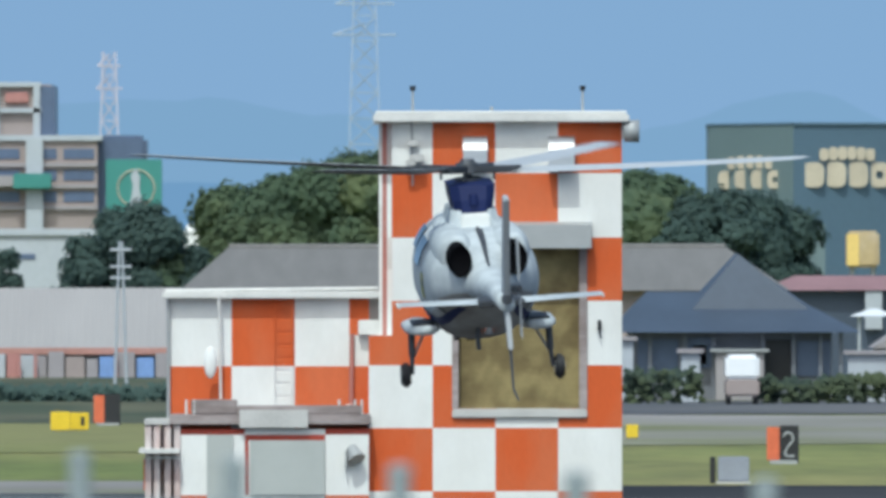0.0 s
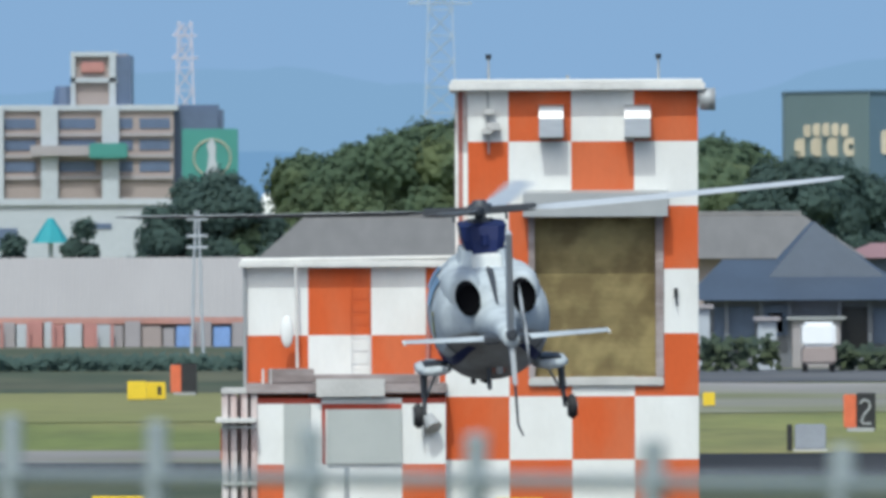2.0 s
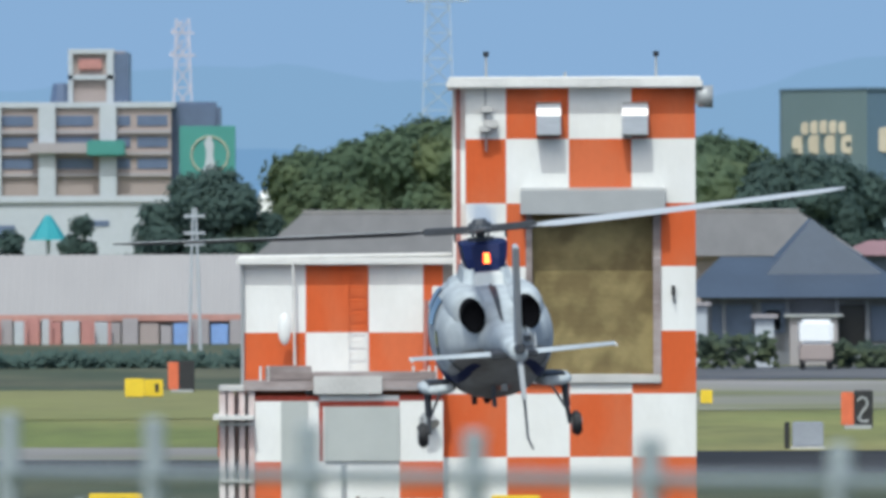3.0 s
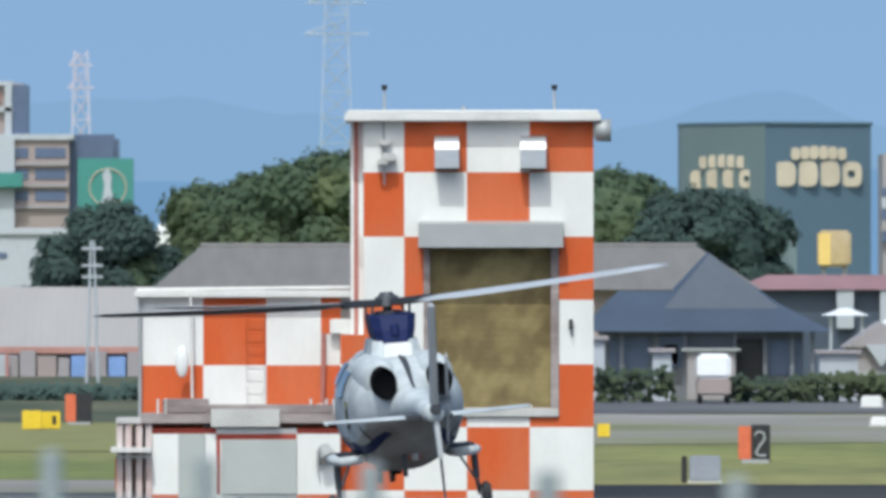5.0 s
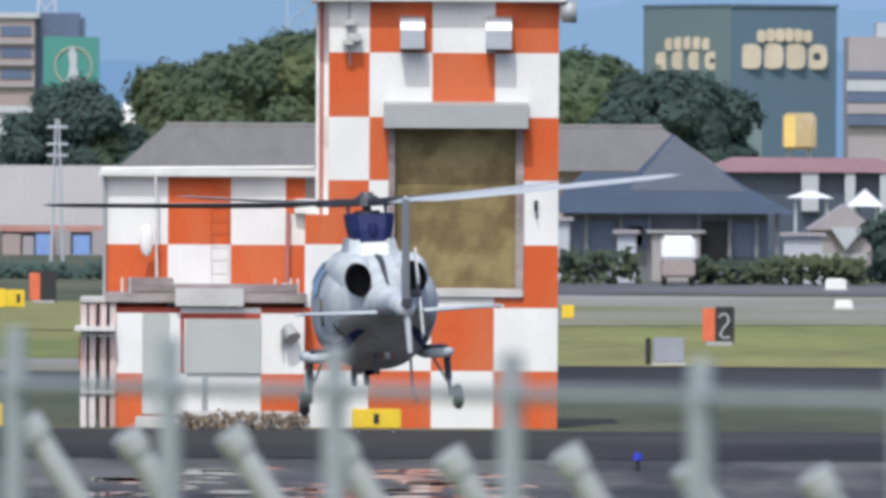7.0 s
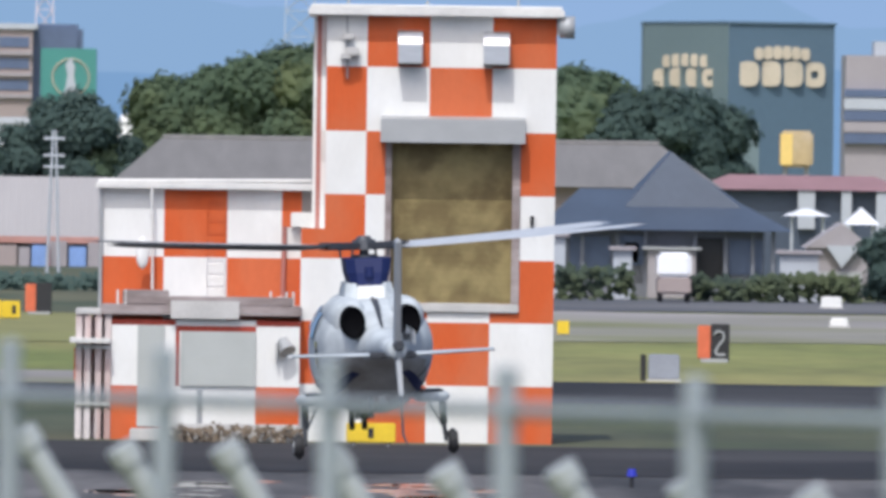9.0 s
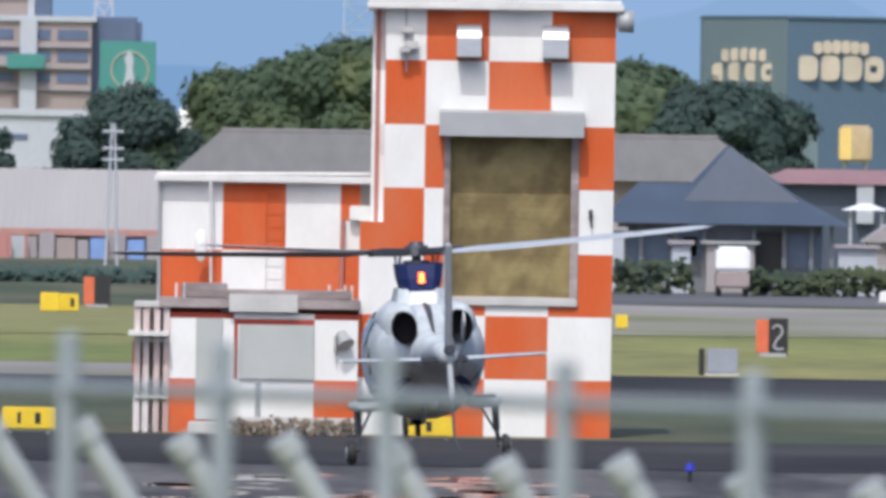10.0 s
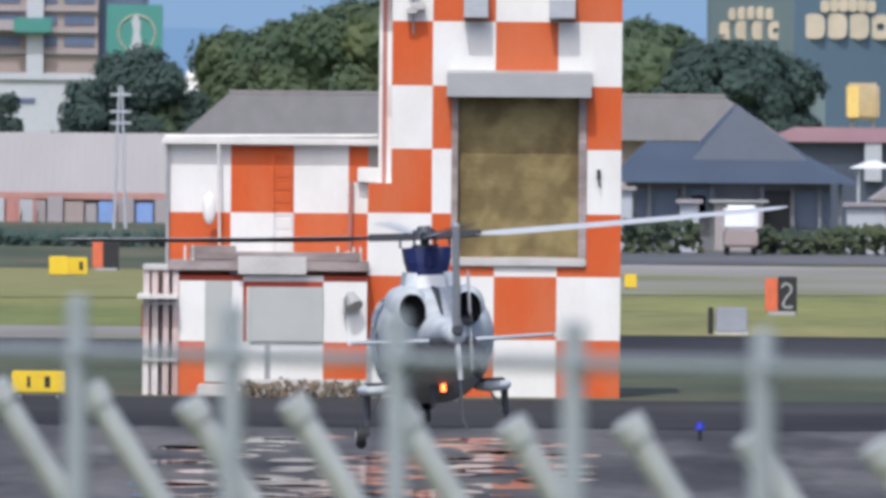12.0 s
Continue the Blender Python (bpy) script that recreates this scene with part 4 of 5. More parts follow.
def build_left_block():
    d = 900
    xl, xr, zt, zb = span(-330, 172, -18, 140, d)
    e = empty("arcade_building", (xl, d, 0), "hazy beige commercial building with bands of blue windows", "building")
    w = xr - xl
    part("wall", box(0, w, 0, 12, 0, zt), BEIGE, e)
    part("roof_edge", box(-0.2, w + 0.3, -0.25, 12.2, zt, zt + 0.35), WHITE_FAR, e)
    for v0, v1 in ((-4, 14), (34, 52), (72, 90)):
        for u0, u1 in ((-300, -240), (-225, -160), (-140, -72), (-30, 34), (66, 100), (112, 166)):
            xa, xb, za, zc = span(u0, u1, v0, v1, d)
            part("window", box(xa - xl, xb - xl, -0.08, -0.003, zc, za), WINDOW_BLUE, e)
    for v in (22, 60, 98):
        xa, xb, za, zc = span(-330, 172, v, v + 6, d)
        part("band", box(0, w, -0.3, -0.003, zc, za), PINK_GREY, e)
    for u in (-158, -62, 46):
        xa, xb, za, zc = span(u, u + 30, -24, 140, d)
        part("pier", box(xa - xl, xb - xl, -0.7, -0.305, max(0, zc - 4), za), WHITE_FAR, e)
    xa, xb, za, zc = span(-80, 92, 44, 62, d)
    part("sign_band", box(xa - xl, xb - xl, -1.3, -0.705, zc, za), PINK_GREY, e)
    xa, xb, za, zc = span(24, 92, 40, 68, d)
    part("teal_sign", box(xa - xl, xb - xl, -1.6, -1.303, zc, za, 0.1), SIGN_GREEN, e)
    xa, xb, za, zc = span(-8, 90, -118, -18, d)
    pent = part("penthouse", box(xa - xl, xb - xl, 1, 7, zc, za), BEIGE, e)
    part("penthouse_side", box(xb - xl - 1.0, xb - xl + 0.25, 0.8, 7.1, zc, za - 0.1), WINDOW_BLUE, pent)
    for u0, u1, v0, v1 in ((-10, 72, -122, -114), (-10, -2, -114, -20), (58, 70, -114, -20), (-10, 72, -76, -68)):
        xa, xb, za, zc = span(u0, u1, v0, v1, d)
        part("penthouse_rib", box(xa - xl, xb - xl, 0.6, 0.995, zc, za), WHITE_FAR, pent)
    xa, xb, za, zc = span(8, 50, -104, -84, d)
    part("penthouse_sign", box(xa - xl, xb - xl, 0.7, 0.99, zc, za, 0.1), RED, pent)
    part("dark_tank", tube((spot(-20, 0, d).x - xl, 3, zt + 0.35), (spot(-20, 0, d).x - xl, 3, spot(0, -62, d).z), 0.9, 0.7, 12), WINDOW_BLUE, e)
    part("roof_plant", box(spot(196, 0, d).x - xl - 1.6, spot(214, 0, d).x - xl + 1.6, 2, 6, spot(0, 20, d).z - 6, spot(0, -28, d).z, 0.3), WINDOW_BLUE, e)
    # green hoarding
    x0, x1, z1, z0 = span(187, 286, 15, 112, 880)
    g = empty("green_hoarding", (x0, 880, 0), "green hoarding with a pale round emblem, on posts", "hoarding")
    part("board", box(0, x1 - x0, 0, 0.6, z0, z1, 0.05), SIGN_GREEN, g)
    cx, cz = (x1 - x0) * 0.54, (z0 + z1) / 2 - 0.1
    bm = bmesh.new()
    pts = [(0.0, 1.25), (0.25, 0.7), (0.2, 0.0), (0.35, -0.7), (0.75, -1.2), (-0.55, -1.2), (-0.3, -0.6), (-0.2, 0.2), (-0.35, 0.8)]
    add_prism(bm, [(cx + a, cz + b) for a, b in pts], -0.12, -0.004)
    part("emblem", bm, WHITE_FAR, g)
    bm = bmesh.new()
    for k in range(24):
        a, b = 2 * math.pi * k / 24, 2 * math.pi * (k + 1) / 24
        add_tube(bm, (cx + 1.15 * math.cos(a), -0.06, cz + 1.15 * math.sin(a)), (cx + 1.15 * math.cos(b), -0.06, cz + 1.15 * math.sin(b)), 0.05, 0.05, 5)
    part("emblem_ring", bm, CREAM, g)
    for x in (0.4, x1 - x0 - 0.4):
        part("post", tube((x, 0.4, 0), (x, 0.4, z0), 0.15, 0.15, 8), GREY_STEEL, g)
    # white low block before it
    x0, x1, z1, z0 = span(-330, 168, 138, 235, 780)
    f = empty("white_block", (x0, 780, 0), "white low building in front of the beige block", "building")
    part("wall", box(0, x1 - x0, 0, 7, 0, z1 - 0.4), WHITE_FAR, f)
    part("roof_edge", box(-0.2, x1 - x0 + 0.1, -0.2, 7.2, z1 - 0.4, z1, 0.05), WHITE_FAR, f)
    for u0, u1, v0, v1 in ((30, 62, 182, 192), (-150, -105, 190, 230), (-240, -190, 186, 200)):
        xa, xb, za, zc = span(u0, u1, v0, v1, 780)
        part("opening", box(xa - x0, xb - x0, -0.06, -0.003, zc, za), WINDOW_BLUE, f)
    x0, x1, z1, z0 = span(-80, -12, 172, 216, 740)
    c = empty("teal_canopy", (x0, 740, 0), "teal pointed canvas canopy on a post", "canopy")
    bm = bmesh.new()
    bmesh.ops.create_cone(bm, cap_ends=True, segments=8, radius1=(x1 - x0) / 2, radius2=0.15, depth=z1 - z0, matrix=Matrix.Translation(((x1 - x0) / 2, 0, (z0 + z1) / 2)))
    part("canvas", bm, TEAL, c)
    part("post", tube(((x1 - x0) / 2, 0, 0), ((x1 - x0) / 2, 0, z0), 0.12, 0.12, 8), WHITE_FAR, c)


def lattice_tower(name, u, d, v_top, w0, w1, arms, label, material, n=11):
    top = spot(u, v_top, d)
    e = empty(name, (top.x, d, 0), label, "mast")
    h = top.z
    bm = bmesh.new()
    lev = [h * k / n for k in range(n + 1)]
    wd = [w0 + (w1 - w0) * k / n for k in range(n + 1)]
    r = 0.065
    for k in range(n):
        for sx, sy in ((-1, -1), (1, -1), (1, 1), (-1, 1)):
            add_tube(bm, (sx * wd[k] / 2, sy * wd[k] / 2, lev[k]), (sx * wd[k + 1] / 2, sy * wd[k + 1] / 2, lev[k + 1]), r, r, 4, False)
        for s in (-1, 1):
            add_tube(bm, (-wd[k] / 2, s * wd[k] / 2, lev[k]), (wd[k + 1] / 2, s * wd[k + 1] / 2, lev[k + 1]), r * 0.7, r * 0.7, 4, False)
            add_tube(bm, (wd[k] / 2, s * wd[k] / 2, lev[k]), (-wd[k + 1] / 2, s * wd[k + 1] / 2, lev[k + 1]), r * 0.7, r * 0.7, 4, False)
        add_tube(bm, (-wd[k] / 2, -wd[k] / 2, lev[k]), (wd[k] / 2, -wd[k] / 2, lev[k]), r * 0.7, r * 0.7, 4, False)
    part("lattice", bm, material, e)
    for v, aw in arms:
        z = spot(u, v, d).z
        part("cross_arm", add_tube(tube((-aw, 0, z), (aw, 0, z), 0.09, 0.09, 5), (-aw, 0, z), (0, 0, z + 0.9), 0.08, 0.08, 4), material, e)
    return e


build_warehouse()
build_houses()
build_store()
build_left_block()
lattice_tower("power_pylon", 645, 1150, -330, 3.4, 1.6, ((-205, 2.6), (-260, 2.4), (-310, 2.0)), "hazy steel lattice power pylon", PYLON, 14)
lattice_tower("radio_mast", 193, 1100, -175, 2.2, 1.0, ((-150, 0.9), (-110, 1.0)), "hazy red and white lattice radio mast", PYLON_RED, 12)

# a grove behind the tower, conifers and bushes around it
GROVE = ((418, 116, 4.6), (462, 74, 7.5), (500, 38, 10.5), (560, 22, 10.5), (625, -2, 11.0), (690, -8, 11.5), (770, 5, 11.5), (860, 0, 12), (950, 10, 12), (1040, 25, 11.5),
         (1130, 32, 9.5), (1185, 45, 9.0), (1230, 78, 8.0), (1285, 68, 8.5), (1345, 78, 8.0))
for k, (u, v, w) in enumerate(GROVE):
    hid = 720 < u < 1080
    tree(u, v, 700 + (k % 3) * 9, w, "broad dull green tree in a grove behind the airfield", LEAF_A if u < 1200 else LEAF_B, 11 + k, lumps=8 if hid else 22, n=900 if hid else 12000, leaf_size=0.25 if hid else 0.18, low=0.1)
for k, (u, v, w) in enumerate(((150, 150, 5.0), (205, 100, 5.5), (255, 88, 6.0), (290, 122, 3.0), (345, 172, 3.0), (14, 180, 2.0), (-112, 205, 2.4), (355, 190, 4.0), (310, 185, 4.0))):
    tree(u, v, 660 + (k % 2) * 8, w, "dark green conifer-like tree beside the warehouse", LEAF_B if k < 7 else LEAF_A, 41 + k, lumps=12, n=4500, leaf_size=0.14, low=0.08)
for k, (u, v, w) in enumerate(((1690, 318, 2.6), (1735, 300, 3.2))):
    tree(u, v, 524 + 3 * k, w, "dark green garden tree beside the gabled house", LEAF_B, 71 + k, lumps=10, n=2500, leaf_size=0.12, low=0.06)
build_hedge("hedge", -330, 300, 531, 0.72, "low dark green hedge along the warehouse", dens=70)
build_hedge("shrubs", 1105, 1240, 522, 1.75, "rounded green shrubs before the dark house", dens=80, material=SHRUB)
build_hedge("shrubs", 1345, 1640, 522, 1.35, "green shrubs along the house plot", dens=80, material=SHRUB)
build_hedge("weeds", 430, 655, 260.2, 0.40, "brown dry weeds along the building's foot", dens=160, size=0.06, material=mat("dry_weeds", (0.13, 0.10, 0.07), 0.9, var=0.3, scale=2, fine=10, rand=0.4))

# small white lattice light mast
lm = empty("light_mast", (spot(213, 0, 600).x, 600, 0), "small pale lattice light mast", "mast")
part("mast", add_tube(tube((-0.25, 0, 0), (-0.06, 0, spot(0, 160, 600).z), 0.07, 0.05, 6), (0.25, 0, 0), (0.06, 0, spot(0, 160, 600).z), 0.07, 0.05, 6), WHITE_FAR, lm)
for v in (175, 205, 225):
    z = spot(0, v, 600).z
    part("cross_bar", tube((-0.45, 0, z), (0.45, 0, z), 0.06, 0.06, 6), WHITE_FAR, lm)
wt = empty("white_tank", (spot(340, 0, 850).x, 850, 0), "white rounded tank top among the trees", "tank")
part("tank", add_tube(tube((0, 0, 0), (0, 0, spot(0, 146, 850).z), 0.62, 0.62, 14), (0, 0, spot(0, 146, 850).z), (0, 0, spot(0, 130, 850).z), 0.60, 0.30, 14), WHITE, wt)


# ---- the fences before the viewing place ----
def build_fences():
    BANK = 3.1
    f = empty("rail_fence", (0, 0, BANK), "galvanised steel fence of upright posts with one rail", "fence")
    line = [(-0.925 + 0.41 * k, 35.84 - 1.128 * k) for k in range(-2, 7)]
    top_z = 4.892 - BANK
    for x, y in line:
        p = part("post", tube((x, y, 0), (x, y, top_z), 0.029, 0.029, 14), GALV, f)
        bm = bmesh.new()
        bmesh.ops.create_uvsphere(bm, u_segments=12, v_segments=6, radius=0.033)
        bmesh.ops.scale(bm, verts=bm.verts, vec=(1, 1, 0.5))
        bmesh.ops.translate(bm, verts=bm.verts, vec=(x, y, top_z + 0.003))
        part("post_cap", bm, GALV, p, "", True)
    for k, (a, b) in enumerate(zip(line, line[1:])):
        za, zb = 4.74 + 0.014 * k - BANK, 4.754 + 0.014 * k - BANK
        part("rail", tube((a[0], a[1], za), (b[0], b[1], zb), 0.017, 0.017, 10), GALV, f)
        part("lower_rail", tube((a[0], a[1], 0.25), (b[0], b[1], 0.25), 0.02, 0.02, 8), GALV, f)
    g = empty("barrier_fence", (0, 0, BANK - 0.25), "row of galvanised posts with outward-leaning pipe arms", "fence")
    for k in range(-1, 11):
        x, y = -1.692 + 0.3876 * k, 53.52 - 1.008 * k
        top = Vector((x, y, 4.32 - BANK + 0.25 + 0.018 * math.sin(k * 2.3)))
        foot = top + Vector((0.43, 0.12, -0.68))
        p = part("post", tube((foot.x, foot.y, 0), foot, 0.047, 0.047, 12), GALV_PALE, g)
        part("arm", tube(foot, top, 0.047, 0.047, 14), GALV_PALE, p)
        d = (top - foot).normalized()
        part("arm_cap", tube(top - d * 0.06, top + d * 0.012, 0.059, 0.059, 14), GALV_PALE, p)


build_fences()


# ---- the helicopter ----
def ring(y, zc, hw, up, dn, n=48, e=2.3, grow=0.0):
    out = []
    for k in range(n):
        a = 2 * math.pi * k / n
        c, s = math.cos(a), math.sin(a)
        x = math.copysign(abs(c) ** (2 / e), c) * (hw + grow)
        z = math.copysign(abs(s) ** (2 / e), s) * ((up if s > 0 else dn) + grow)
        out.append(Vector((x, y, zc + z)))
    return out


def loft(sections, n=48, e=2.3, caps=True, mi=None):
    bm = bmesh.new()
    rows = [[bm.verts.new(p) for p in ring(*s, n=n, e=e)] for s in sections]
    for i, (a, b) in enumerate(zip(rows, rows[1:])):
        for k in range(n):
            f = bm.faces.new((a[k], a[(k + 1) % n], b[(k + 1) % n], b[k]))
            if mi:
                f.material_index = mi(f.calc_center_median())
    if caps:
        bm.faces.new(rows[0][::-1])
        bm.faces.new(rows[-1])
    bmesh.ops.recalc_face_normals(bm, faces=bm.faces)
    return bm


HULL = [(3.62, -2.05, .06, .05, .05), (3.45, -2.02, .30, .22, .25), (2.9, -1.95, .56, .48, .50), (2.1, -1.82, .72, .80, .72), (1.2, -1.70, .80, .86, .86),
        (0.3, -1.66, .83, .82, .95), (-0.6, -1.62, .85, .77, .98), (-1.1, -1.58, .85, .71, .96), (-1.5, -1.57, .85, .70, .88), (-1.85, -1.57, .83, .66, .72),
        (-2.2, -1.56, .76, .58, .50), (-2.55, -1.55, .56, .44, .33), (-2.95, -1.54, .34, .30, .24), (-3.4, -1.52, .25, .23, .19), (-4.0, -1.50, .20, .19, .17), (-4.8, -1.50, .14, .14, .14), (-6.0, -1.50, .11, .12, .12)]


def hull_at(y):
    for a, b in zip(HULL, HULL[1:]):
        if b[0] <= y <= a[0]:
            t = (a[0] - y) / (a[0] - b[0])
            return [a[i] + (b[i] - a[i]) * t for i in range(1, 5)]
    return list(HULL[-1][1:])


def hull_patch(y0, y1, a0, a1, grow=0.025, ny=8, na=8, e=2.3, slant=0.0):
    """A panel that follows the hull, between two stations and two angles in degrees."""
    bm = bmesh.new()
    rows = []
    for i in range(ny + 1):
        y = y0 + (y1 - y0) * i / ny
        zc, hw, up, dn = hull_at(y)
        r = []
        for k in range(na + 1):
            a = radians(a0 + (a1 - a0) * k / na + slant * i / ny)
            c, s = math.cos(a), math.sin(a)
            x = math.copysign(abs(c) ** (2 / e), c) * (hw + grow)
            z = math.copysign(abs(s) ** (2 / e), s) * ((up if s > 0 else dn) + grow)
            r.append(bm.verts.new((x, y, zc + z)))
        rows.append(r)
    for a, b in zip(rows, rows[1:]):
        for k in range(na):
            bm.faces.new((a[k], a[k + 1], b[k + 1], b[k]))
    bmesh.ops.recalc_face_normals(bm, faces=bm.faces)
    return bm


def airfoil(chord, thick, n=10):
    pts = []
    for k in range(n + 1):
        x = 0.5 * (1 - math.cos(math.pi * k / n))
        t = 5 * thick * (0.2969 * math.sqrt(x) - 0.126 * x - 0.3516 * x * x + 0.2843 * x ** 3 - 0.1036 * x ** 4)
        pts.append((x, t))
    up = [((x - 0.3) * chord, t * chord) for x, t in pts]
    lo = [((x - 0.3) * chord, -t * chord) for x, t in pts[1:-1]][::-1]
    return up + lo


def build_helicopter():
    h = empty("helicopter", (0, 209.6, 5), "pale grey twin-engined helicopter hovering tail-on with wheels down", "helicopter")
    # below a line the hull turns brownish grey, underside shade painted in
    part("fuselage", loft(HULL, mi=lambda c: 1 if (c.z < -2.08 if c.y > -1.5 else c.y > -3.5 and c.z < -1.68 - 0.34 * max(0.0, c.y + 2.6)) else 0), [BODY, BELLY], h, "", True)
    # engine deck and its two nacelles
    part("engine_cowling", loft([(1.5, -1.02, .22, .10, .2), (1.1, -1.00, .48, .18, .3), (0.2, -0.98, .54, .18, .35), (-0.8, -1.02, .52, .16, .4), (-1.5, -1.10, .38, .17, .4), (-2.1, -1.25, .22, .12, .3)]), BODY, h, "", True)
    for s in (-1, 1):
        nac = part("engine_nacelle", loft([(0.2, -1.12, .16, .18, .2), (-0.6, -1.14, .28, .30, .34), (-1.4, -1.16, .31, .33, .40), (-1.9, -1.17, .30, .33, .40), (-2.25, -1.17, .25, .31, .32), (-2.36, -1.17, .20, .27, .27)], 20), BODY, h, "", True)
        nac.location.x = 0.41 * s
        # near-black cap close to the lip paints in the hollow's darkness
        part("exhaust_pipe", loft([(-1.8, -1.17, .170, .235, .235), (-2.99, -1.17, .172, .240, .240), (-3.00, -1.17, .164, .231, .231), (-2.96, -1.17, .152, .21, .21)], 20, 2.0), NEAR_BLACK, nac, "black oval engine exhaust", True)
        part("mouth_seam", hull_patch(-2.02, -2.07, -22 if s > 0 else 202, -50 if s > 0 else 230, 0.012, 1, 8), BLADE_DARK, h, "dark panel gap")
        part("cowl_seam", hull_patch(-1.30, -1.34, 20 if s > 0 else 160, 70 if s > 0 else 110, 0.012, 1, 12), BLADE_DARK, h, "dark cowling gap")
        part("cabin_window", hull_patch(1.7, 0.5, 22 if s > 0 else 158, 48 if s > 0 else 132), GLASS_DARK, h, "dark tinted cabin window", True)
        part("cabin_window", hull_patch(0.3, -0.75, 10 if s > 0 else 170, 40 if s > 0 else 140), GLASS_DARK, h, "dark tinted cabin window", True)
        part("cheat_line", hull_patch(1.5, -1.1, -40 if s > 0 else 220, -28 if s > 0 else 208, 0.012, ny=10), NAVY, h, "navy blue side stripe", True)
        part("rear_stripe", hull_patch(-1.1, -2.40, -40 if s > 0 else 220, -28 if s > 0 else 208, 0.012, 12, 6, slant=-26 if s > 0 else 26), NAVY, h, "navy blue stripe sweeping up to the boom", True)
        part("side_grille", hull_patch(-1.05, -1.42, 6 if s > 0 else 174, -16 if s > 0 else 196, 0.012, 4, 6), GLASS_DARK, h, "dark side grille", True)
        part("door_seam", hull_patch(-0.98, -1.02, -20 if s > 0 else 200, 62 if s > 0 else 118, 0.008, 1, 14), BELLY, h)
    part("windscreen", hull_patch(3.1, 2.0, 25, 155, 0.012, 8, 16), GLASS_DARK, h, "dark tinted windscreen", True)
    part("boom_seam", hull_patch(-1.45, -3.10, 87.8, 92.2, 0.010, 20, 1), BLADE_DARK, h, "dark seam above the tail boom")
    part("spine_seam", tube((0, -1.3, -0.86), (0, -2.1, -1.13), 0.022, 0.022, 6), BLADE_DARK, h)
    # pylon fairing: pale lower part, navy top
    lo = bmesh.new()
    for z, hw, y0, y1 in ((-1.00, .42, -1.07, .80), (-0.82, .37, -.93, .70), (-0.65, .335, -.83, .60)):
        [lo.verts.new((x, y, z)) for x, y in ((-hw, y0 + .12), (-hw * .7, y0), (hw * .7, y0), (hw, y0 + .12), (hw, y1 - .3), (hw * .5, y1), (-hw * .5, y1), (-hw, y1 - .3))]
    lo.verts.ensure_lookup_table()
    for i in range(2):
        for k in range(8):
            lo.faces.new([lo.verts[j] for j in (i * 8 + k, i * 8 + (k + 1) % 8, (i + 1) * 8 + (k + 1) % 8, (i + 1) * 8 + k)])
    lo.faces.new([lo.verts[j] for j in range(16, 24)])
    bmesh.ops.recalc_face_normals(lo, faces=lo.faces)
    part("pylon_fairing", lo, BODY, h)
    part("pylon_panel", box(-0.21, 0.21, -1.10, -0.86, -0.92, -0.69, 0.03), WHITE, h, "white access panel")
    top = bmesh.new()
    for z, hw, y0, y1 in ((-0.70, .26, -.88, .55), (-0.50, .315, -.86, .5), (-0.29, .345, -.80, .42)):
        [top.verts.new((x, y, z)) for x, y in ((-hw, y0 + .12), (-hw * .6, y0), (hw * .6, y0), (hw, y0 + .12), (hw, y1 - .3), (hw * .5, y1), (-hw * .5, y1), (-hw, y1 - .3))]
    top.verts.ensure_lookup_table()
    for i in range(2):
        for k in range(8):
            top.faces.new([top.verts[j] for j in (i * 8 + k, i * 8 + (k + 1) % 8, (i + 1) * 8 + (k + 1) % 8, (i + 1) * 8 + k)])
    top.faces.new([top.verts[j] for j in range(16, 24)])
    bmesh.ops.recalc_face_normals(top, faces=top.faces)
    part("gearbox_cowl", top, NAVY, h, "navy blue gearbox cowl")
    # mast, swashplate and links stay with the body
    part("mast", tube((0, 0, -0.40), (0, 0, -0.07), 0.075, 0.065, 14), BLADE_DARK, h, "", True)
    part("swashplate", tube((0, 0, -0.31), (0, 0, -0.25), 0.20, 0.20, 18), BLADE_DARK, h)
    # tail: stabiliser, fin, ventral fin, tail rotor
    for s in (-1, 1):
        bm = bmesh.new()
        prof = airfoil(0.62, 0.11)
        a = [bm.verts.new((s * 0.16, -4.55 - x, -1.60 + z)) for x, z in prof]
        b = [bm.verts.new((s * 1.49, -4.62 - x * 0.72, -1.57 + z * 0.7)) for x, z in prof]
        for k in range(len(prof)):
            bm.faces.new((a[k], a[(k + 1) % len(prof)], b[(k + 1) % len(prof)], b[k]))
        bm.faces.new(b)
        bmesh.ops.recalc_face_normals(bm, faces=bm.faces)
        st = part("stabiliser", bm, BODY, h, "", True)
        part("stabiliser_root", box(s * 0.10, s * 0.34, -5.02, -4.35, -1.64, -1.55, 0.02), BLADE_DARK, st, "dark stabiliser root fitting")
        part("stabiliser_tip", box(s * 1.47, s * 1.51, -4.92, -4.47, -1.60, -1.555, 0.01), WHITE, st)
    for nm, pts, th in (("tail_fin", [(-5.45, -1.42), (-6.05, -1.42), (-6.75, 0.10), (-6.42, 0.14), (-6.05, -0.5)], 0.04),
                        ("ventral_fin", [(-5.6, -1.55), (-5.98, -1.55), (-6.22, -2.15), (-6.08, -2.15)], 0.035)):
        bm = bmesh.new()
        f = [bm.verts.new((-th, y, z)) for y, z in pts]
        g = [bm.verts.new((th, y, z)) for y, z in pts]
        bm.faces.new(f)
        bm.faces.new(g[::-1])
        for i in range(len(pts)):
            j = (i + 1) % len(pts)
            bm.faces.new((f[j], f[i], g[i], g[j]))
        bmesh.ops.recalc_face_normals(bm, faces=bm.faces)
        bmesh.ops.bevel(bm, geom=list(bm.edges), offset=0.018, segments=2, affect='EDGES')
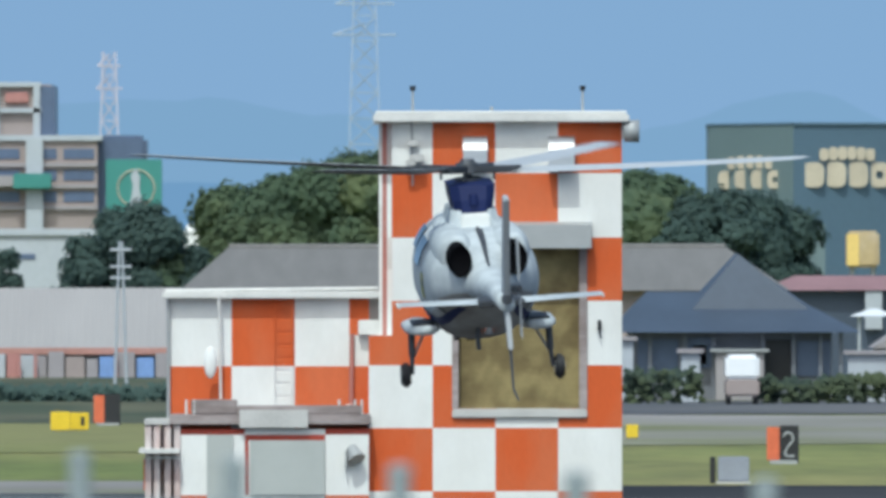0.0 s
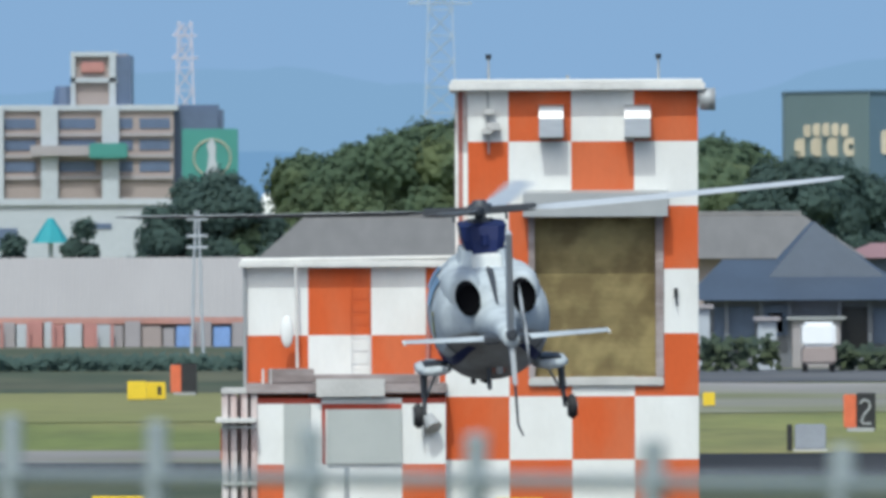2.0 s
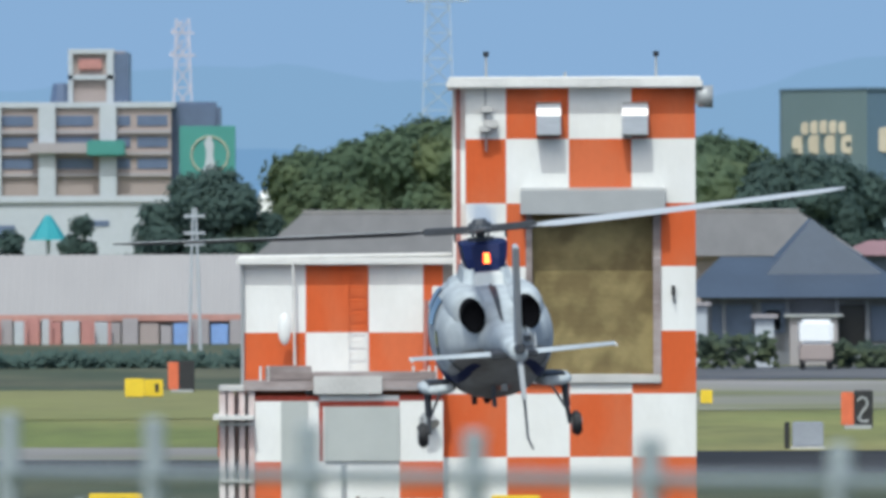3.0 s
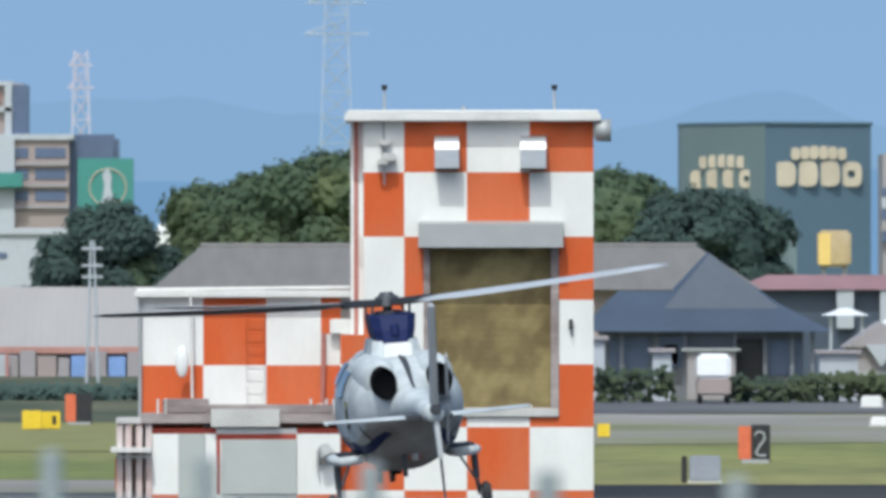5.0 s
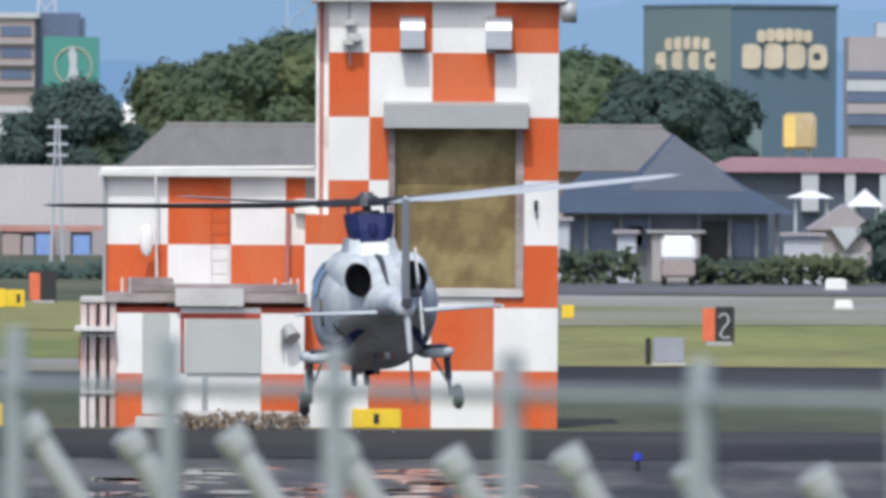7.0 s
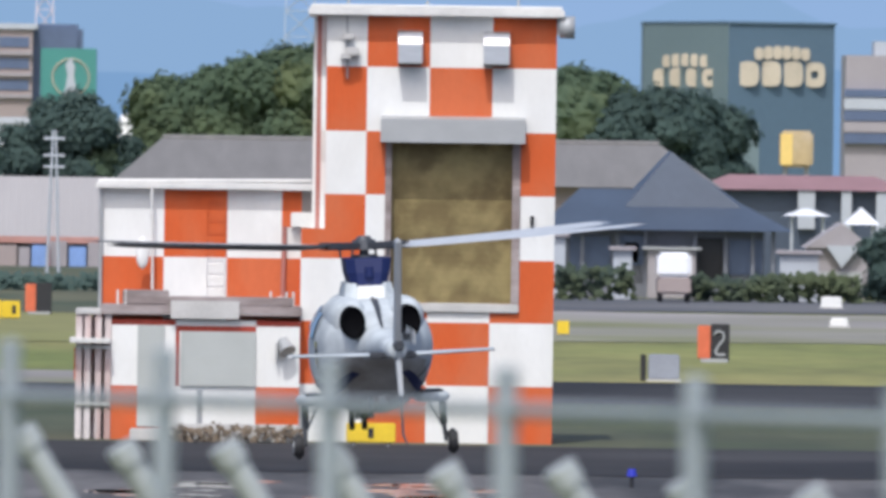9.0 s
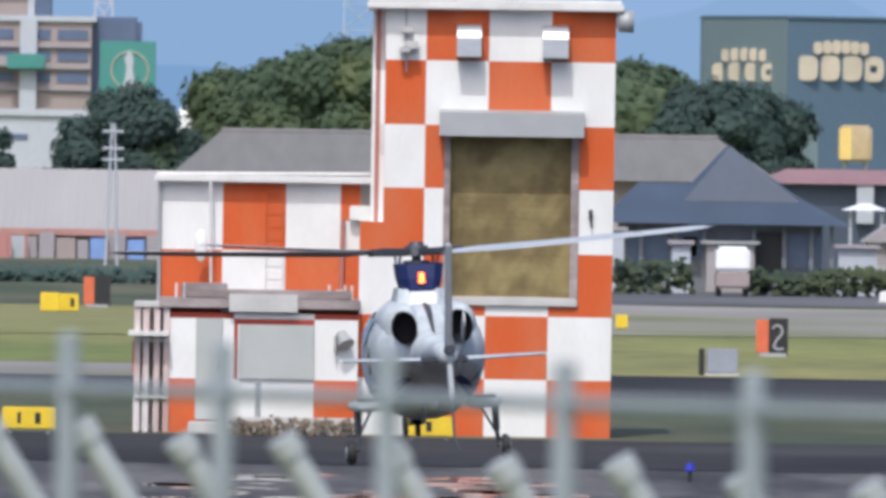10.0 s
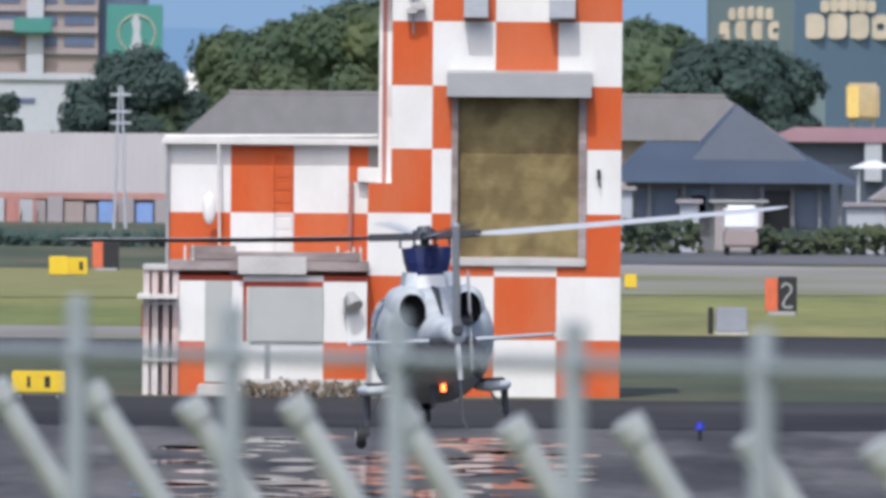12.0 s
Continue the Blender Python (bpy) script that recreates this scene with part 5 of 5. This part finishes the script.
        part(nm, bm, FIN_GREY, h)
    part("tail_skid", add_tube(tube((0, -6.14, -2.13), (0, -6.3, -2.70), 0.022, 0.018, 8), (0, -6.3, -2.70), (0.06, -6.38, -2.86), 0.018, 0.014, 8), BLADE_DARK, h, "thin dark tail skid")
    # plain dark cap added on the end of the boom
    part("tail_cone_cap", tube((0, -6.0, -1.42), (0, -6.12, -1.42), 0.09, 0.06, 12), BLADE_DARK, h, "dark tail cone cap")
    tr = part("tail_rotor", tube((0.08, -5.75, -1.30), (0.24, -5.75, -1.30), 0.055, 0.05, 14), BLADE_DARK, h)
    for s in (-1, 1):
        bm = box(0.19, 0.215, -5.85, -5.65, -1.30 + 0.1 * s, -1.30 + 0.72 * s, 0.01)
        part("tail_rotor_blade", bm, BLADE, tr)
    # sponsons and landing gear
    for s in (-1, 1):
        sp = part("sponson", loft([(0.2, -2.36, .10, .05, .06), (-0.3, -2.36, .27, .08, .09), (-0.9, -2.36, .27, .08, .09), (-1.35, -2.35, .18, .06, .07)], 16, 2.8), BODY, h, "pale grey landing gear sponson", True)
        sp.location.x = 0.86 * s
        part("foot_step", box(-0.16, 0.16, -1.2, -0.55, -2.285, -2.255, 0.01), BLACK, sp)
        lg = part("main_gear_leg", add_tube(tube((1.02 * s, -0.85, -2.38), (1.03 * s, -0.88, -2.78), 0.055, 0.05, 10), (1.03 * s, -0.88, -2.78), (1.05 * s, -1.0, -3.02), 0.035, 0.035, 8), BLADE_DARK, h, "dark landing gear leg")
        part("drag_brace", tube((0.80 * s, -0.7, -2.40), (1.04 * s, -0.9, -2.85), 0.022, 0.022, 6), GREY_STEEL, lg)
        w = part("main_wheel", tube((1.075 * s - 0.0, -1.0, -3.03), (1.075 * s + 0.14 * s, -1.0, -3.03), 0.185, 0.185, 22), DARK, h, "black main wheel")
        bmesh_round(w)
        part("wheel_rim", tube((1.07 * s, -1.0, -3.03), (1.225 * s, -1.0, -3.03), 0.09, 0.09, 14), GREY_STEEL, w)
    ng = part("nose_gear_leg", tube((0, 2.45, -2.40), (0, 2.40, -2.78), 0.05, 0.045, 10), GREY_STEEL, h)
    for s in (-1, 1):
        part("nose_wheel", tube((0.06 * s, 2.40, -2.80), (0.13 * s, 2.40, -2.80), 0.15, 0.15, 18), DARK, ng)
    part("belly_aerial", box(-0.14, -0.08, -1.9, -1.7, -2.62, -2.30, 0.01), BLADE_DARK, h)
    part("belly_light", tube((-0.05, 0.2, -2.60), (-0.05, 0.2, -2.70), 0.10, 0.07, 12), NEAR_BLACK, h)
    # turning beacons: one side of the drum glows
    beacons = []
    for nm, loc, r in (("top_beacon", (0.0, -0.86, -0.49), 0.07), ("belly_beacon", (0.05, -1.80, -2.335), 0.058)):
        bm = bmesh.new()
        n = 20
        lo_, hi_ = [], []
        for k in range(n):
            a = 2 * math.pi * k / n
            lo_.append(bm.verts.new((r * math.cos(a), r * math.sin(a), -r * 1.1)))
            hi_.append(bm.verts.new((r * 0.85 * math.cos(a), r * 0.85 * math.sin(a), r * 1.1)))
        for k in range(n):
            f = bm.faces.new((lo_[k], lo_[(k + 1) % n], hi_[(k + 1) % n], hi_[k]))
            mid = 360 * (k + 0.5) / n
            f.material_index = 2 if abs(mid - 270) < 30 else (1 if abs(mid - 270) < 55 else 0)
        bm.faces.new(hi_)
        bm.faces.new(lo_[::-1])
        b = part(nm, bm, [NAVY if nm == "top_beacon" else BELLY, RED_GLOW, AMBER_GLOW], h, "turning red anti-collision beacon")
        b.location = loc
        beacons.append(b)
    # main rotor
    rotor = part("main_rotor", add_tube(tube((0, 0, -0.05), (0, 0, 0.10), 0.21, 0.17, 20), (0, 0, 0.10), (0, 0, 0.16), 0.13, 0.09, 16), BLADE_DARK, h, "four-bladed main rotor")
    for k in range(4):
        a = math.pi / 2 * k
        rot = Matrix.Rotation(a, 4, 'Z')
        cone = math.tan(radians(1.3))
        bm = bmesh.new()
        prof = airfoil(0.34, 0.10)
        secs = []
        st = [(0.75, 0.45, 15), (1.15, 0.9, 14), (1.6, 1.0, 13), (2.6, 1.0, 11.5), (3.8, 1.0, 10), (4.9, 1.0, 8.5), (5.25, 0.85, 8), (5.46, 0.45, 8)]
        for r, c, tw in st:
            t = radians(tw)
            secs.append([bm.verts.new((r, (x * math.cos(t) - z * math.sin(t)) * -c, cone * r + 0.0027 * r * r + (x * math.sin(t) * -1 + z * math.cos(t)) * c)) for x, z in prof])
        for s0, s1 in zip(secs, secs[1:]):
            for i in range(len(prof)):
                bm.faces.new((s0[i], s0[(i + 1) % len(prof)], s1[(i + 1) % len(prof)], s1[i]))
        bm.faces.new(secs[0][::-1])
        bm.faces.new(secs[-1])
        bm.normal_update()
        bmesh.ops.recalc_face_normals(bm, faces=bm.faces)
        bmesh.ops.transform(bm, matrix=rot, verts=bm.verts)
        bm.normal_update()
        # faces turned down get the dark tone, so shade is painted in
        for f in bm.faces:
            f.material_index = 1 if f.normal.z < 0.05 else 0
        part("rotor_blade", bm, [BLADE, BLADE_UNDER_SHADE], rotor, "", True)
        g = add_box(bmesh.new(), 0.15, 0.85, -0.09, 0.09, -0.055, 0.055, 0.02)
        add_tube(g, (0.38, 0.12, -0.03), (0.38, 0.10, -0.16), 0.02, 0.02, 6)
        bmesh.ops.transform(g, matrix=rot @ Matrix.Rotation(-radians(1.3), 4, 'Y'), verts=g.verts)
        part("blade_grip", g, BLADE_DARK, rotor)
    return h, rotor, tr, beacons


def bmesh_round(ob):
    """Rounds the rim edges of a wheel."""
    bm = bmesh.new()
    bm.from_mesh(ob.data)
    es = [e for e in bm.edges if len(e.link_faces) == 2 and e.calc_face_angle(0) > 1.0]
    bmesh.ops.bevel(bm, geom=es, offset=0.035, segments=3, affect='EDGES')
    bm.to_mesh(ob.data)
    bm.free()


HELI, ROTOR, TAIL_ROTOR, BEACONS = build_helicopter()


# ---- what moves ----
# seconds, place of the rotor hub, pitch, bank and heading
HELI_ROWS = [
    (0.0, 0.352, 209.60, 6.852, 6.0, -3.30, 4.50),
    (0.5, 0.152, 209.60, 6.498, 5.8, -3.10, 4.07),
    (1.0, -0.143, 209.60, 6.197, 5.5, -2.90, 3.63),
    (1.5, -0.400, 209.60, 5.962, 5.3, -2.70, 3.20),
    (2.0, -0.599, 209.60, 5.773, 4.9, -3.35, 3.60),
    (2.5, -0.606, 209.60, 5.614, 4.6, -4.00, 4.00),
    (3.0, -0.561, 209.60, 5.455, 4.2, -4.36, 4.43),
    (3.2, -0.617, 209.60, 5.351, 4.0, -4.50, 4.60),
    (4.8, -0.451, 209.60, 4.913, 2.4, -4.80, 5.60),
    (5.0, -0.427, 209.60, 4.860, 2.2, -4.97, 5.66),
    (5.5, -0.336, 209.60, 4.766, 1.7, -5.40, 5.80),
    (6.0, -0.257, 209.60, 4.726, 1.5, -4.30, 5.50),
    (6.5, -0.214, 209.60, 4.633, 1.3, -3.20, 5.20),
    (7.0, -0.203, 209.60, 4.564, 1.2, -2.91, 5.06),
    (7.2, -0.177, 209.60, 4.560, 1.2, -2.80, 5.00),
    (8.8, -0.180, 209.60, 4.124, 0.9, -2.90, 4.44),
    (9.0, -0.182, 209.60, 4.125, 0.9, -2.90, 4.37),
    (9.5, -0.229, 209.60, 4.070, 0.8, -3.20, 4.20),
    (10.0, -0.272, 209.60, 3.939, 0.6, -3.16, 4.18),
    (10.5, -0.313, 209.60, 3.786, 0.5, -3.12, 4.16),
    (11.0, -0.313, 209.60, 3.686, 0.3, -3.08, 4.14),
    (11.5, -0.350, 209.60, 3.643, 0.2, -3.04, 4.12),
    (12.0, -0.268, 209.60, 3.594, 0.0, -3.00, 4.10),
]
# seconds and blade position within a quarter turn; the rotor makes about 6.4 turns a second
PHASES = [(0, 62), (0.5, 68), (1, 60), (1.5, 72), (2, 80), (2.5, 76), (3, 86), (3.2, 20), (4.8, 5), (5, 34), (5.5, 40), (6, 44), (6.5, 45), (7, 26),
          (7.2, 37), (8.8, 30), (9, 44), (9.5, 36), (10, 32), (10.5, 18), (11, 15), (11.5, 3), (12, 3)]
# seconds at which each beacon turns its bright side to the viewer
FLASHES = ((0.25, 1.55, 3.0, 4.4, 5.8, 7.2, 8.6, 10.0, 11.3), (1.2, 2.5, 3.9, 5.3, 6.6, 8.0, 9.4, 10.8, 12.0))


def motions():
    walk(HELI, [(t, pose(x, y, z, rx, ry, rz)) for t, x, y, z, rx, ry, rz in HELI_ROWS])
    rows, ang = [(0.0, PHASES[0][1])], float(PHASES[0][1])
    for (ta, pa), (tb, pb) in zip(PHASES, PHASES[1:]):
        want = 2310.0 * (tb - ta)
        delta = pb - pa + 90.0 * round((want - (pb - pa)) / 90.0)
        n = round((tb - ta) * FPS)
        for i in range(1, n + 1):
            rows.append((ta + i / FPS, ang + delta * i / n))
        ang += delta
    # the disc is flown flatter than the body hangs
    tilt = lambda t: (float(np.interp(t, (0, 2.5, 4.8, 6.5, 12), (-3.5, -2.5, -2.7, -1.6, -0.3))), 2.4 * max(0.0, 1 - t / 1.5))
    walk(ROTOR, [(t, pose(0, 0, -0.13, *tilt(t), 0) @ pose(0, 0, 0, 0, 0, a)) for t, a in rows])
    centre = Vector((0.0, -5.75, -1.30))
    walk(TAIL_ROTOR, [(i / FPS, Matrix.Translation(centre) @ Matrix.Rotation(radians(83.0 * i), 4, 'X') @ Matrix.Translation(-centre)) for i in range(361)])
    for b, times in zip(BEACONS, FLASHES):
        rest, marks = Vector(b.location), []
        for t in times:
            for dt, a in ((-0.1, 120), (-0.067, 60), (0.0, 0), (0.067, -60), (0.1, -120)):
                if 0 <= t + dt <= 12.0:
                    marks.append((t + dt, a))
        keyed = []
        if marks[0][0] > 0.02:
            keyed.append((0.0, 180))
        for i, (t, a) in enumerate(marks):
            if a == 120 and keyed:
                keyed.append((t - 0.034, 180))
            keyed.append((t, a))
            if a == -120 and t < 11.9:
                keyed.append((t + 0.034, -180))
        if keyed[-1][0] < 12.0:
            keyed.append((12.0, keyed[-1][1]))
        walk(b, [(t, pose(rest.x, rest.y, rest.z, 0, 0, a)) for t, a in keyed])


motions()
